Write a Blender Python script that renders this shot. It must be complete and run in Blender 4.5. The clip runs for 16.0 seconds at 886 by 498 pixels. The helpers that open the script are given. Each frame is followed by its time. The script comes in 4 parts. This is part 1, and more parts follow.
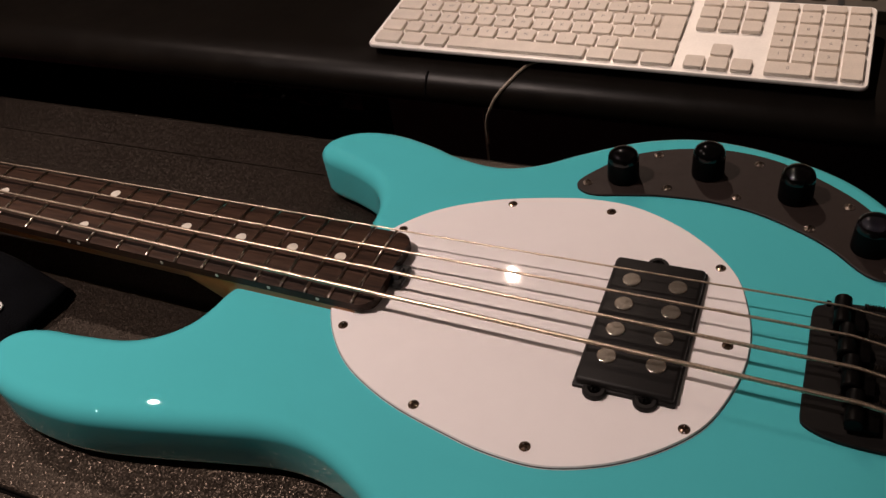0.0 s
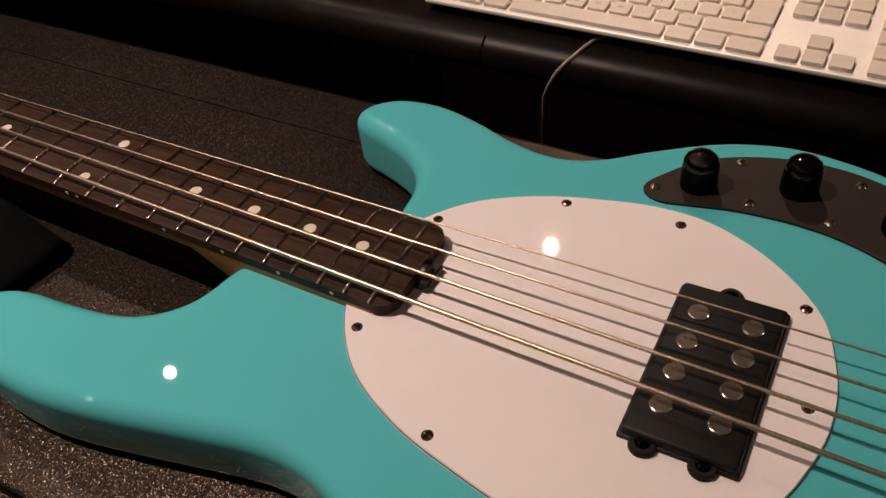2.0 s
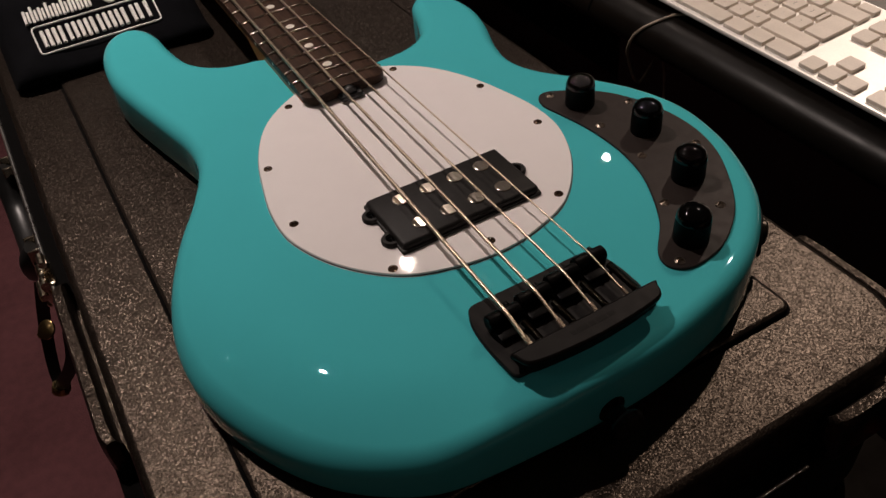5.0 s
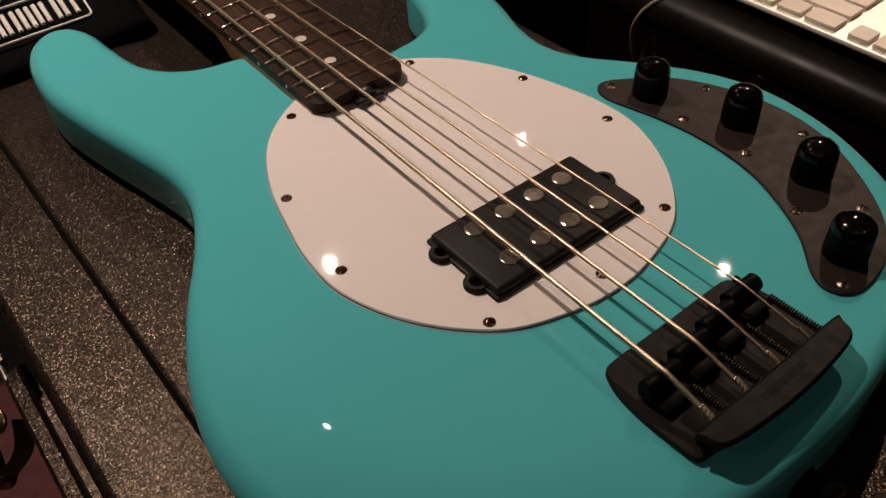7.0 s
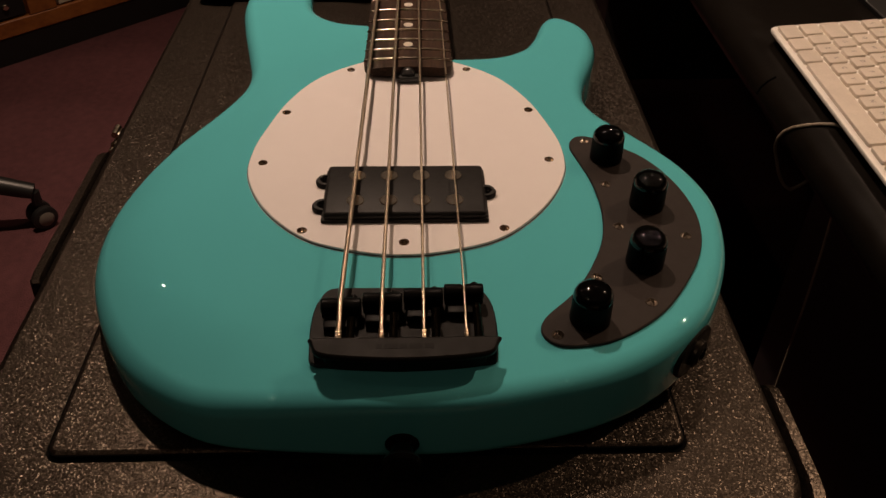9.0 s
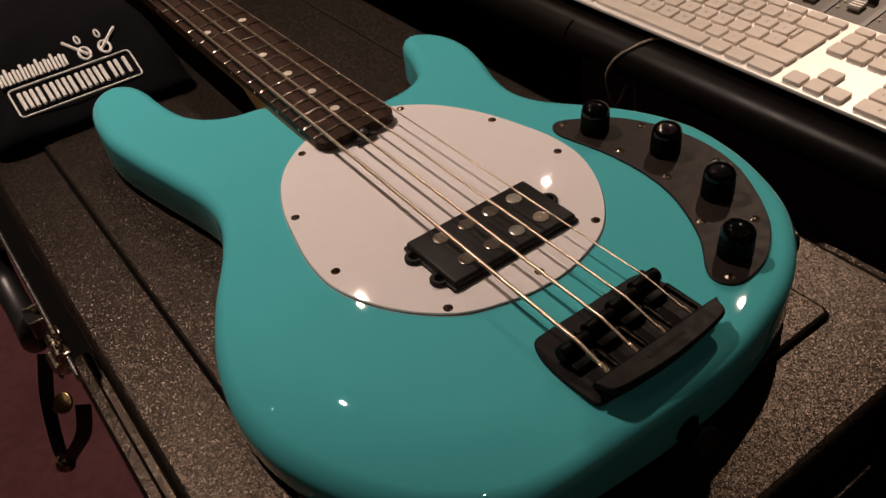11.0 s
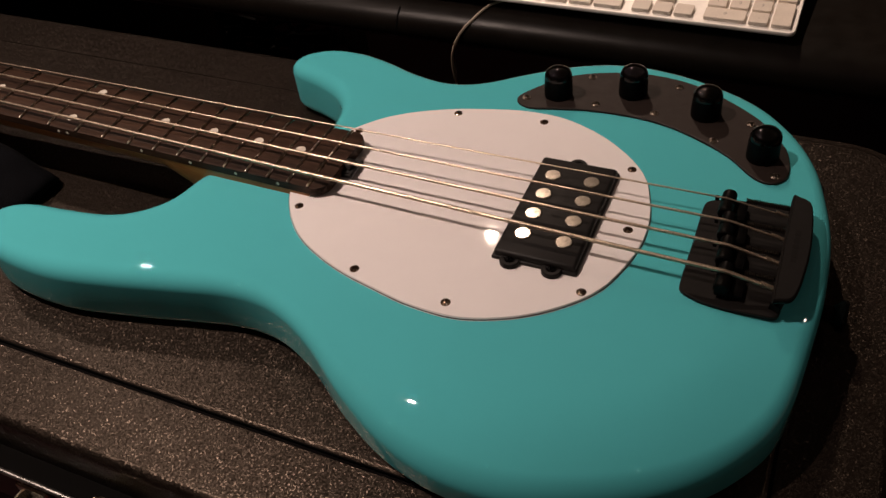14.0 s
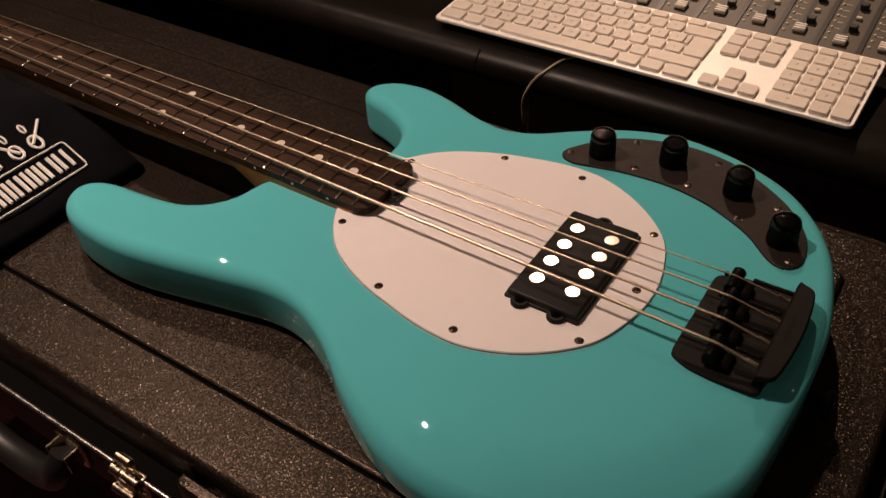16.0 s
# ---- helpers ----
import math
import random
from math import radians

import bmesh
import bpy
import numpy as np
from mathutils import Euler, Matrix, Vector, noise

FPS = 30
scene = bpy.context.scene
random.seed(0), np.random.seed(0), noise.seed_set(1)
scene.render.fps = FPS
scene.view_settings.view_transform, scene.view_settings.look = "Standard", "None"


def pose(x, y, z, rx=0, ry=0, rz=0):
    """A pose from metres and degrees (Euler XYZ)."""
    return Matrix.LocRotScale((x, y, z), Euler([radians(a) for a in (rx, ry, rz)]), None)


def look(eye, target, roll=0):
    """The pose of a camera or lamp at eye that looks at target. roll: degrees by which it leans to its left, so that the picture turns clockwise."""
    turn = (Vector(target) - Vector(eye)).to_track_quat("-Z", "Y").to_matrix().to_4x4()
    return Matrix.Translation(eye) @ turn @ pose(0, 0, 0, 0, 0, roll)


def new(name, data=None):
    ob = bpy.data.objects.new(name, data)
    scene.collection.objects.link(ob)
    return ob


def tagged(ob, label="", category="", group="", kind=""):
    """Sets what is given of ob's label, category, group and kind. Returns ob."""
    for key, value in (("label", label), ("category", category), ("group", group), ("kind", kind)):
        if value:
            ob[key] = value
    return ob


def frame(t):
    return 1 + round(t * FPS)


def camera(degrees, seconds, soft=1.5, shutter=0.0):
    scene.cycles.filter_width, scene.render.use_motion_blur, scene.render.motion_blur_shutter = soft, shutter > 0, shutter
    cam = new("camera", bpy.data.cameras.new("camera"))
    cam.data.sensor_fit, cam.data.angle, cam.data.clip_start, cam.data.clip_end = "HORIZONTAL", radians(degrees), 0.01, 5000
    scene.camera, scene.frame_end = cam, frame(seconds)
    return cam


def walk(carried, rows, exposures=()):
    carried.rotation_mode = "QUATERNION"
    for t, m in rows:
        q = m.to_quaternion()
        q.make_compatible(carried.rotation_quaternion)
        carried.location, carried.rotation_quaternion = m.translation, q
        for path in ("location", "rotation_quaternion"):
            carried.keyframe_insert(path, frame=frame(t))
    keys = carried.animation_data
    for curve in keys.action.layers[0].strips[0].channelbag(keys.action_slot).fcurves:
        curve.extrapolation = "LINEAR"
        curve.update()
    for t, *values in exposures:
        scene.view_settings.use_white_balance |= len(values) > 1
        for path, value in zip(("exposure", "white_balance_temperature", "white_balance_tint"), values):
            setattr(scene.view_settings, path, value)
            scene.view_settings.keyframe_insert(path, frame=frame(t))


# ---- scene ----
# the body's top lies at height TOP over the floor; rows: seconds, x, y, height over the body's top, yaw, pitch, roll
TOP = 0.74
cam = camera(55.93, 16.0)
ROWS = [
    (0.0, -0.0358, -0.2881, 0.3245, 29.22, -41.50, -10.37),
    (0.5, 0.0009, -0.3217, 0.3213, 34.06, -41.22, -12.66),
    (1.0, 0.0159, -0.3401, 0.3231, 33.83, -41.83, -10.56),
    (1.5, -0.0027, -0.3275, 0.3155, 33.42, -42.58, -10.44),
    (2.0, -0.0636, -0.2329, 0.2974, 33.34, -44.06, -7.33),
    (2.5, 0.0188, -0.1916, 0.2948, 49.16, -42.32, -5.33),
    (3.0, 0.1714, -0.1620, 0.3169, 62.59, -41.95, -7.35),
    (3.5, 0.2215, -0.1601, 0.3031, 63.89, -42.27, -7.97),
    (3.7, 0.2275, -0.1637, 0.3076, 63.64, -42.95, -7.55),
    (5.8, 0.2415, -0.1855, 0.2910, 63.72, -41.39, -5.52),
    (6.0, 0.2262, -0.1929, 0.2873, 63.78, -41.48, -5.91),
    (6.5, 0.1325, -0.2112, 0.2791, 58.59, -43.17, -8.17),
    (7.0, 0.1126, -0.2018, 0.2591, 54.12, -43.49, -3.70),
    (7.5, 0.1993, -0.1037, 0.2560, 72.97, -42.61, 2.12),
    (8.0, 0.2547, -0.0275, 0.2691, 84.15, -41.77, 3.68),
    (8.5, 0.2790, -0.0035, 0.2731, 87.25, -40.00, 2.04),
    (9.0, 0.2909, 0.0062, 0.2729, 87.86, -38.98, 0.80),
    (9.2, 0.2976, 0.0009, 0.2828, 87.90, -38.66, 0.16),
    (11.3, 0.1979, -0.2459, 0.3076, 54.72, -40.48, -6.92),
    (11.5, 0.2005, -0.2501, 0.3068, 54.45, -40.54, -7.10),
    (12.0, 0.1581, -0.2175, 0.3042, 54.59, -42.55, -6.89),
    (12.5, 0.0587, -0.1435, 0.3033, 54.78, -45.24, -8.58),
    (13.0, 0.0197, -0.1719, 0.3210, 44.83, -44.65, -13.35),
    (13.5, 0.0159, -0.3219, 0.3275, 31.29, -44.30, -9.71),
    (14.0, 0.0215, -0.3496, 0.3271, 28.70, -43.39, -7.50),
    (14.5, 0.0348, -0.3665, 0.3203, 27.61, -42.63, -6.59),
    (15.0, 0.0633, -0.3691, 0.3110, 27.93, -42.00, -2.46),
    (15.5, 0.0553, -0.3786, 0.3169, 28.20, -41.75, -2.22),
    (16.0, 0.0657, -0.3575, 0.3515, 35.68, -40.84, -3.29),
]
EXPO = [(0.0, -0.26, 6150, 14), (1.5, -0.25, 7000, 19), (3.0, -0.39, 5950, 10), (6.4, -0.42, 6000, 9), (7.0, -0.37, 6750, 13), (8.0, -0.42, 7300, 15), (9.0, -0.42, 7750, 16), (11.5, -0.43, 6350, 12),
        (12.0, -0.33, 6250, 11), (12.5, -0.38, 6650, 15), (13.5, -0.29, 6250, 14), (14.5, -0.31, 6950, 17), (16.0, -0.31, 7250, 20)]
walk(cam, [(t, pose(x, y, TOP + z, 90 + pitch, 0, yaw) @ pose(0, 0, 0, 0, 0, roll)) for t, x, y, z, yaw, pitch, roll in ROWS], EXPO)

# ---- light ----
world = bpy.data.worlds.new("world")
scene.world = world
world.use_nodes = True
world.node_tree.nodes["Background"].inputs[0].default_value = (0.02, 0.015, 0.012, 1)
world.node_tree.nodes["Background"].inputs[1].default_value = 0.2
scene.view_settings.exposure = 0.0
# ceiling spots: x, y, watts, colour, aim, cone, softness of its rim
SPOTS = [(-0.78, 1.45, 208.0, (1.0, 0.75, 0.57), (0.36, 1.0), 69, 1.0), (-1.56, 0.585, 18.0, (1.0, 0.77, 0.62), (-1.03, 0.02), 74, 0.8),
         (-0.9, -0.27, 142.0, (1.0, 0.79, 0.66), (-0.84, -0.2), 86, 1.0), (1.1, 0.25, 1.6, (1.0, 0.77, 0.62), (0.6, 0.15), 110, 0.6),
         (-1.64, 1.44, 1.3, (1.0, 0.76, 0.6), (-0.9, 0.75), 110, 0.6), (-0.35, -1.45, 2.2, (1.0, 0.77, 0.62), (-0.25, -0.7), 110, 0.6), (0.85, -0.95, 4.0, (1.0, 0.77, 0.62), (0.4, -0.5), 110, 0.6),
         (-1.45, -1.4, 2.5, (1.0, 0.77, 0.62), (-0.8, -0.7), 110, 0.6), (1.15, 1.05, 2.5, (1.0, 0.77, 0.62), (0.6, 0.5), 110, 0.6)]
SPOT_Z = TOP + 1.5


# ---- materials ----
def mat(name, color, rough=0.5, metal=0.0, coat=0.0, spec=0.5, vary=0.0, vary_scale=20.0, bump=0.0, bump_scale=300.0, bump_dist=0.001,
        rough_vary=0.0, stretch=(1, 1, 1), color2=None, sheen=0.0, rnd=0.0, bump_detail=3.0):
    """A node material: a base colour that varies at two scales, roughness that varies, and fine relief."""
    m = bpy.data.materials.new(name)
    m.use_nodes = True
    nt = m.node_tree
    b = nt.nodes["Principled BSDF"]
    b.inputs["Roughness"].default_value = rough
    b.inputs["Metallic"].default_value = metal
    b.inputs["Coat Weight"].default_value = coat
    b.inputs["Coat Roughness"].default_value = 0.03
    b.inputs["Specular IOR Level"].default_value = spec
    b.inputs["Sheen Weight"].default_value = sheen
    b.inputs["Base Color"].default_value = (*color, 1)
    tc = nt.nodes.new("ShaderNodeTexCoord")
    mp = nt.nodes.new("ShaderNodeMapping")
    mp.inputs["Scale"].default_value = stretch
    nt.links.new(tc.outputs["Object"], mp.inputs["Vector"])

    def noise_node(scale, detail=4.0):
        n = nt.nodes.new("ShaderNodeTexNoise")
        n.inputs["Scale"].default_value = scale
        n.inputs["Detail"].default_value = detail
        nt.links.new(mp.outputs["Vector"], n.inputs["Vector"])
        return n
    if vary or color2 or rnd:
        big, fine = noise_node(vary_scale), noise_node(vary_scale * 9, 6.0)
        add = nt.nodes.new("ShaderNodeMath")
        add.operation = "MULTIPLY_ADD"
        add.inputs[1].default_value = 0.45
        nt.links.new(fine.outputs["Fac"], add.inputs[0])
        half = nt.nodes.new("ShaderNodeMath")
        half.operation = "MULTIPLY"
        half.inputs[1].default_value = 0.55
        nt.links.new(big.outputs["Fac"], half.inputs[0])
        nt.links.new(half.outputs[0], add.inputs[2])
        ramp = nt.nodes.new("ShaderNodeValToRGB")
        c2 = color2 or tuple(c * (1 + vary) for c in color)
        c1 = color if color2 else tuple(c * (1 - vary) for c in color)
        ramp.color_ramp.elements[0].position, ramp.color_ramp.elements[0].color = 0.36, (*c1, 1)
        ramp.color_ramp.elements[1].position, ramp.color_ramp.elements[1].color = 0.64, (*c2, 1)
        nt.links.new(add.outputs[0], ramp.inputs[0])
        out = ramp.outputs[0]
        if rnd:
            info = nt.nodes.new("ShaderNodeObjectInfo")
            mr = nt.nodes.new("ShaderNodeMapRange")
            mr.inputs["To Min"].default_value, mr.inputs["To Max"].default_value = 1 - rnd, 1 + rnd
            nt.links.new(info.outputs["Random"], mr.inputs["Value"])
            hsv = nt.nodes.new("ShaderNodeHueSaturation")
            nt.links.new(mr.outputs[0], hsv.inputs["Value"])
            nt.links.new(out, hsv.inputs["Color"])
            out = hsv.outputs[0]
        nt.links.new(out, b.inputs["Base Color"])
    if rough_vary:
        n = noise_node(vary_scale * 2.3, 8.0)
        mr = nt.nodes.new("ShaderNodeMapRange")
        mr.inputs["From Min"].default_value, mr.inputs["From Max"].default_value = 0.3, 0.7
        mr.inputs["To Min"].default_value, mr.inputs["To Max"].default_value = rough - rough_vary, rough + rough_vary
        nt.links.new(n.outputs["Fac"], mr.inputs["Value"])
        nt.links.new(mr.outputs[0], b.inputs["Roughness"])
    if bump:
        n = noise_node(bump_scale, bump_detail)
        bp = nt.nodes.new("ShaderNodeBump")
        bp.inputs["Strength"].default_value = bump
        bp.inputs["Distance"].default_value = bump_dist
        nt.links.new(n.outputs["Fac"], bp.inputs["Height"])
        nt.links.new(bp.outputs[0], b.inputs["Normal"])
    return m


M = {}
M["paint"] = mat("teal_gloss_paint", (0.077, 0.465, 0.505), 0.014, spec=0.42, vary=0.012, vary_scale=6)
M["guard"] = mat("white_plastic", (0.81, 0.77, 0.76), 0.03, spec=0.4, vary=0.015, vary_scale=9, bump=0.006, bump_scale=500, rough_vary=0.01)
M["guard_edge"] = mat("black_plastic_ply", (0.01, 0.01, 0.01), 0.4)
M["plate"] = mat("matte_black_plate", (0.021, 0.0145, 0.0122), 0.55, spec=0.2, vary=0.1, vary_scale=60, rough_vary=0.06)
M["knob"] = mat("gloss_black_knob", (0.002, 0.002, 0.002), 0.07, spec=0.32, vary=0.2, vary_scale=40)
M["knob_side"] = mat("satin_black_knob", (0.002, 0.002, 0.002), 0.5, spec=0.06, vary=0.2, vary_scale=40)
M["pickup"] = mat("black_pickup_plastic", (0.009, 0.008, 0.0075), 0.5, spec=0.22, vary=0.12, vary_scale=80, bump=0.08, bump_scale=900, rough_vary=0.06)
M["pole"] = mat("steel_pole", (0.8, 0.73, 0.62), 0.155, 0.95, vary=0.12, vary_scale=500, rough_vary=0.05, bump=0.02, bump_scale=1600, bump_dist=0.0002)
M["bridge"] = mat("black_bridge_metal", (0.007, 0.006, 0.0055), 0.55, spec=0.16, vary=0.15, vary_scale=90, rough_vary=0.08)
M["mark"] = mat("dull_imprint", (0.0055, 0.0047, 0.0043), 0.6, spec=0.14)
M["saddle"] = mat("black_saddle_metal", (0.002, 0.0017, 0.0016), 0.42, spec=0.07, vary=0.2, vary_scale=120)
M["string"] = mat("wound_string", (0.55, 0.45, 0.34), 0.33, 0.95, vary=0.25, vary_scale=300, bump=0.3, bump_scale=900, bump_dist=0.0002, stretch=(3, 1, 1))
M["fret"] = mat("fret_steel", (0.62, 0.54, 0.44), 0.16, 1.0, vary=0.15, vary_scale=300)
M["screw"] = mat("dark_metal_screw", (0.2, 0.14, 0.1), 0.24, 0.95, vary=0.2, vary_scale=300)
M["screw_steel"] = mat("dark_steel_screw", (0.2, 0.165, 0.135), 0.34, 1.0, vary=0.2, vary_scale=300)
M["board"] = mat("rosewood", (0.014, 0.0075, 0.005), 0.5, spec=0.1, color2=(0.056, 0.03, 0.019), vary_scale=60, stretch=(0.1, 1, 1), bump=0.15, bump_scale=420, bump_dist=0.0004, rough_vary=0.08)
M["maple"] = mat("roasted_maple", (0.3, 0.11, 0.03), 0.4, spec=0.3, color2=(0.44, 0.18, 0.055), vary_scale=30, stretch=(0.1, 1, 1))
M["inlay"] = mat("pearl_dot", (0.62, 0.58, 0.5), 0.3, vary=0.06, vary_scale=200)


def grain_mat(name):
    """Black plastic with a hard moulded grain: small facets, each tilted its own way; brown-grey flecks in the colour
    stand in for glints.
    """
    m = mat(name, (0.01, 0.008, 0.006), 0.33, spec=0.4)
    nt = m.node_tree
    b = nt.nodes["Principled BSDF"]
    b.inputs["Specular Tint"].default_value = (1.0, 0.78, 0.6, 1)
    tc = nt.nodes.new("ShaderNodeTexCoord")
    cells = nt.nodes.new("ShaderNodeTexVoronoi")
    cells.inputs["Scale"].default_value = 1700.0
    patch = nt.nodes.new("ShaderNodeTexNoise")
    patch.inputs["Scale"].default_value, patch.inputs["Detail"].default_value = 9.0, 4.0
    for n in (cells, patch):
        nt.links.new(tc.outputs["Object"], n.inputs["Vector"])
    split = nt.nodes.new("ShaderNodeSeparateColor")
    nt.links.new(cells.outputs["Color"], split.inputs[0])
    # lighter cells: the glint of some facets put into the base colour
    ramp = nt.nodes.new("ShaderNodeValToRGB")
    e = ramp.color_ramp.elements
    e[0].position, e[0].color = 0.55, (0.0035, 0.0027, 0.0022, 1)
    e[1].position, e[1].color = 1.0, (0.028, 0.021, 0.0165, 1)
    nt.links.new(split.outputs[2], ramp.inputs[0])
    mr = nt.nodes.new("ShaderNodeMapRange")
    mr.inputs["From Min"].default_value, mr.inputs["From Max"].default_value = 0.3, 0.7
    mr.inputs["To Min"].default_value, mr.inputs["To Max"].default_value = 0.7, 1.25
    nt.links.new(patch.outputs["Fac"], mr.inputs["Value"])
    hsv = nt.nodes.new("ShaderNodeHueSaturation")
    nt.links.new(ramp.outputs[0], hsv.inputs["Color"])
    nt.links.new(mr.outputs[0], hsv.inputs["Value"])
    nt.links.new(hsv.outputs[0], b.inputs["Base Color"])
    mid = nt.nodes.new("ShaderNodeVectorMath")
    mid.operation = "SUBTRACT"
    mid.inputs[1].default_value = (0.5, 0.5, 0.5)
    nt.links.new(cells.outputs["Color"], mid.inputs[0])
    tilt = nt.nodes.new("ShaderNodeVectorMath")
    tilt.operation = "MULTIPLY"
    tilt.inputs[1].default_value = (0.95, 0.95, 0.2)
    size = nt.nodes.new("ShaderNodeVectorMath")
    size.operation = "ABSOLUTE"
    nt.links.new(mid.outputs[0], size.inputs[0])
    bent = nt.nodes.new("ShaderNodeVectorMath")
    bent.operation = "MULTIPLY"
    nt.links.new(mid.outputs[0], bent.inputs[0])
    nt.links.new(size.outputs[0], bent.inputs[1])
    nt.links.new(bent.outputs[0], tilt.inputs[0])
    geo = nt.nodes.new("ShaderNodeNewGeometry")
    add = nt.nodes.new("ShaderNodeVectorMath")
    nt.links.new(tilt.outputs[0], add.inputs[0])
    nt.links.new(geo.outputs["Normal"], add.inputs[1])
    unit = nt.nodes.new("ShaderNodeVectorMath")
    unit.operation = "NORMALIZE"
    nt.links.new(add.outputs[0], unit.inputs[0])
    nt.links.new(unit.outputs[0], b.inputs["Normal"])
    return m


M["case"] = grain_mat("textured_black_abs")
M["case_side"] = mat("smooth_black_abs", (0.006, 0.005, 0.0045), 0.5, spec=0.2, vary=0.2, vary_scale=60, bump=0.3, bump_scale=700)
M["alu"] = mat("brushed_aluminium", (0.72, 0.7, 0.66), 0.3, 1.0, vary=0.06, vary_scale=60, rough_vary=0.05)
M["chrome"] = mat("chrome", (0.82, 0.72, 0.56), 0.22, 1.0, vary=0.1, vary_scale=80, rough_vary=0.08)
M["kb_alu"] = mat("keyboard_aluminium", (0.93, 0.9, 0.85), 0.4, 0.2, vary=0.04, vary_scale=60, rough_vary=0.05)
M["key"] = mat("white_key", (0.64, 0.575, 0.5), 0.42, vary=0.07, vary_scale=90, rough_vary=0.06, rnd=0.05)
M["legend"] = mat("grey_legend", (0.2, 0.18, 0.17), 0.5)
M["vinyl"] = mat("black_vinyl", (0.006, 0.0047, 0.0037), 0.34, spec=0.1, vary=0.2, vary_scale=25, bump=0.12, bump_scale=420, bump_dist=0.0004, rough_vary=0.05)
M["panel"] = mat("console_panel", (0.045, 0.036, 0.024), 0.5, vary=0.18, vary_scale=40, bump=0.1, bump_scale=600)
M["black"] = mat("black_plastic", (0.01, 0.01, 0.01), 0.4, vary=0.2, vary_scale=50)
M["cloth"] = mat("black_velour", (0.0032, 0.0034, 0.0045), 0.95, spec=0.08, vary=0.3, vary_scale=70, bump=0.5, bump_scale=900)
M["thread"] = mat("white_thread", (0.84, 0.82, 0.78), 0.7, vary=0.1, vary_scale=300, bump=0.5, bump_scale=1500)
M["carpet"] = mat("plum_carpet", (0.09, 0.036, 0.039), 0.95, spec=0.1, vary=0.2, vary_scale=6, bump=0.6, bump_scale=300, bump_dist=0.003)
M["wall"] = mat("wall_paint", (0.42, 0.34, 0.28), 0.8, vary=0.1, vary_scale=3, bump=0.1, bump_scale=200)
M["ceiling"] = mat("ceiling_paint", (0.6, 0.56, 0.5), 0.9, vary=0.05, vary_scale=3)
M["wood"] = mat("orange_wood", (0.2, 0.06, 0.015), 0.4, color2=(0.36, 0.13, 0.035), vary_scale=9, stretch=(1, 0.12, 1), bump=0.1, bump_scale=120)
M["cream"] = mat("cream_panel", (0.5, 0.44, 0.34), 0.5, vary=0.1, vary_scale=20)
M["grey_cable"] = mat("beige_cable", (0.3, 0.25, 0.19), 0.5, vary=0.15, vary_scale=60)
M["black_cable"] = mat("black_cable", (0.008, 0.008, 0.008), 0.35, vary=0.2, vary_scale=60)
M["red_cable"] = mat("red_cable", (0.5, 0.02, 0.015), 0.35, vary=0.15, vary_scale=60)
# near-black for rim seal and cover joint, and for shade painted round the panel
M["seal_shade"] = mat("black_seal_and_shade", (0.0016, 0.0014, 0.0013), 0.8, spec=0.05, vary=0.2, vary_scale=40)
M["webbing"] = mat("grey_webbing", (0.11, 0.09, 0.07), 0.8, spec=0.2, vary=0.2, vary_scale=120, bump=0.5, bump_scale=1200)
M["spring"] = mat("dark_spring_steel", (0.05, 0.042, 0.034), 0.35, 0.9, vary=0.2, vary_scale=200)
M["brass"] = mat("worn_brass", (0.5, 0.36, 0.16), 0.25, 1.0, vary=0.15, vary_scale=100)
M["orange"] = mat("orange_plastic", (0.6, 0.12, 0.02), 0.4, vary=0.1, vary_scale=60)
M["cap_white"] = mat("fader_cap_plastic", (0.78, 0.74, 0.68), 0.35, vary=0.08, vary_scale=120)
M["cap_grey"] = mat("fader_cap_groove", (0.46, 0.42, 0.37), 0.4)
M["wheel"] = mat("caster_wheel", (0.16, 0.14, 0.12), 0.35, vary=0.15, vary_scale=30)


# ---- mesh helpers; places are given from the body's top, x along the strings, y to the treble side ----
def thing(name, origin, label, category, group="", kind=""):
    e = new(name)
    e.location = (origin[0], origin[1], TOP + origin[2])
    e.empty_display_size = 0.02
    return tagged(e, label, category, group, kind)


def where(ob):
    p = Vector((0, 0, 0))
    while ob is not None:
        p += ob.location
        ob = ob.parent
    return p


def mesh_from(name, bm, material, off, smooth=40.0):
    bmesh.ops.translate(bm, verts=bm.verts, vec=Vector((0, 0, TOP)) - off)
    bmesh.ops.recalc_face_normals(bm, faces=bm.faces)
    for f in bm.faces:
        f.smooth = smooth > 0 and len(f.verts) <= 8
    if smooth > 0:
        lim = radians(smooth)
        for e in bm.edges:
            if len(e.link_faces) == 2 and e.calc_face_angle(0) > lim:
                e.smooth = False
    me = bpy.data.meshes.new(name)
    bm.to_mesh(me)
    bm.free()
    me.materials.append(M[material])
    return me


def part(name, bm, material, parent, label="", smooth=40.0):
    ob = new(name, mesh_from(name, bm, material, where(parent), smooth))
    ob.parent = parent
    return tagged(ob, label)


def single(name, bm, material, origin, label, category, group="", kind="", smooth=40.0):
    """A thing of one mesh."""
    o = Vector((origin[0], origin[1], TOP + origin[2]))
    ob = new(name, mesh_from(name, bm, material, o, smooth))
    ob.location = o
    return tagged(ob, label, category, group, kind)


def same_part(name, me, parent, at, turn=(0, 0, 0), label=""):
    """A part that shares the mesh me, modelled about its own origin."""
    ob = new(name, me)
    ob.parent = parent
    ob.location = Vector((at[0], at[1], at[2] + TOP)) - where(parent)
    ob.rotation_euler = [radians(a) for a in turn]
    return tagged(ob, label)


def shared(name, bm, material, smooth=40.0):
    return mesh_from(name, bm, material, Vector((0, 0, TOP)), smooth)


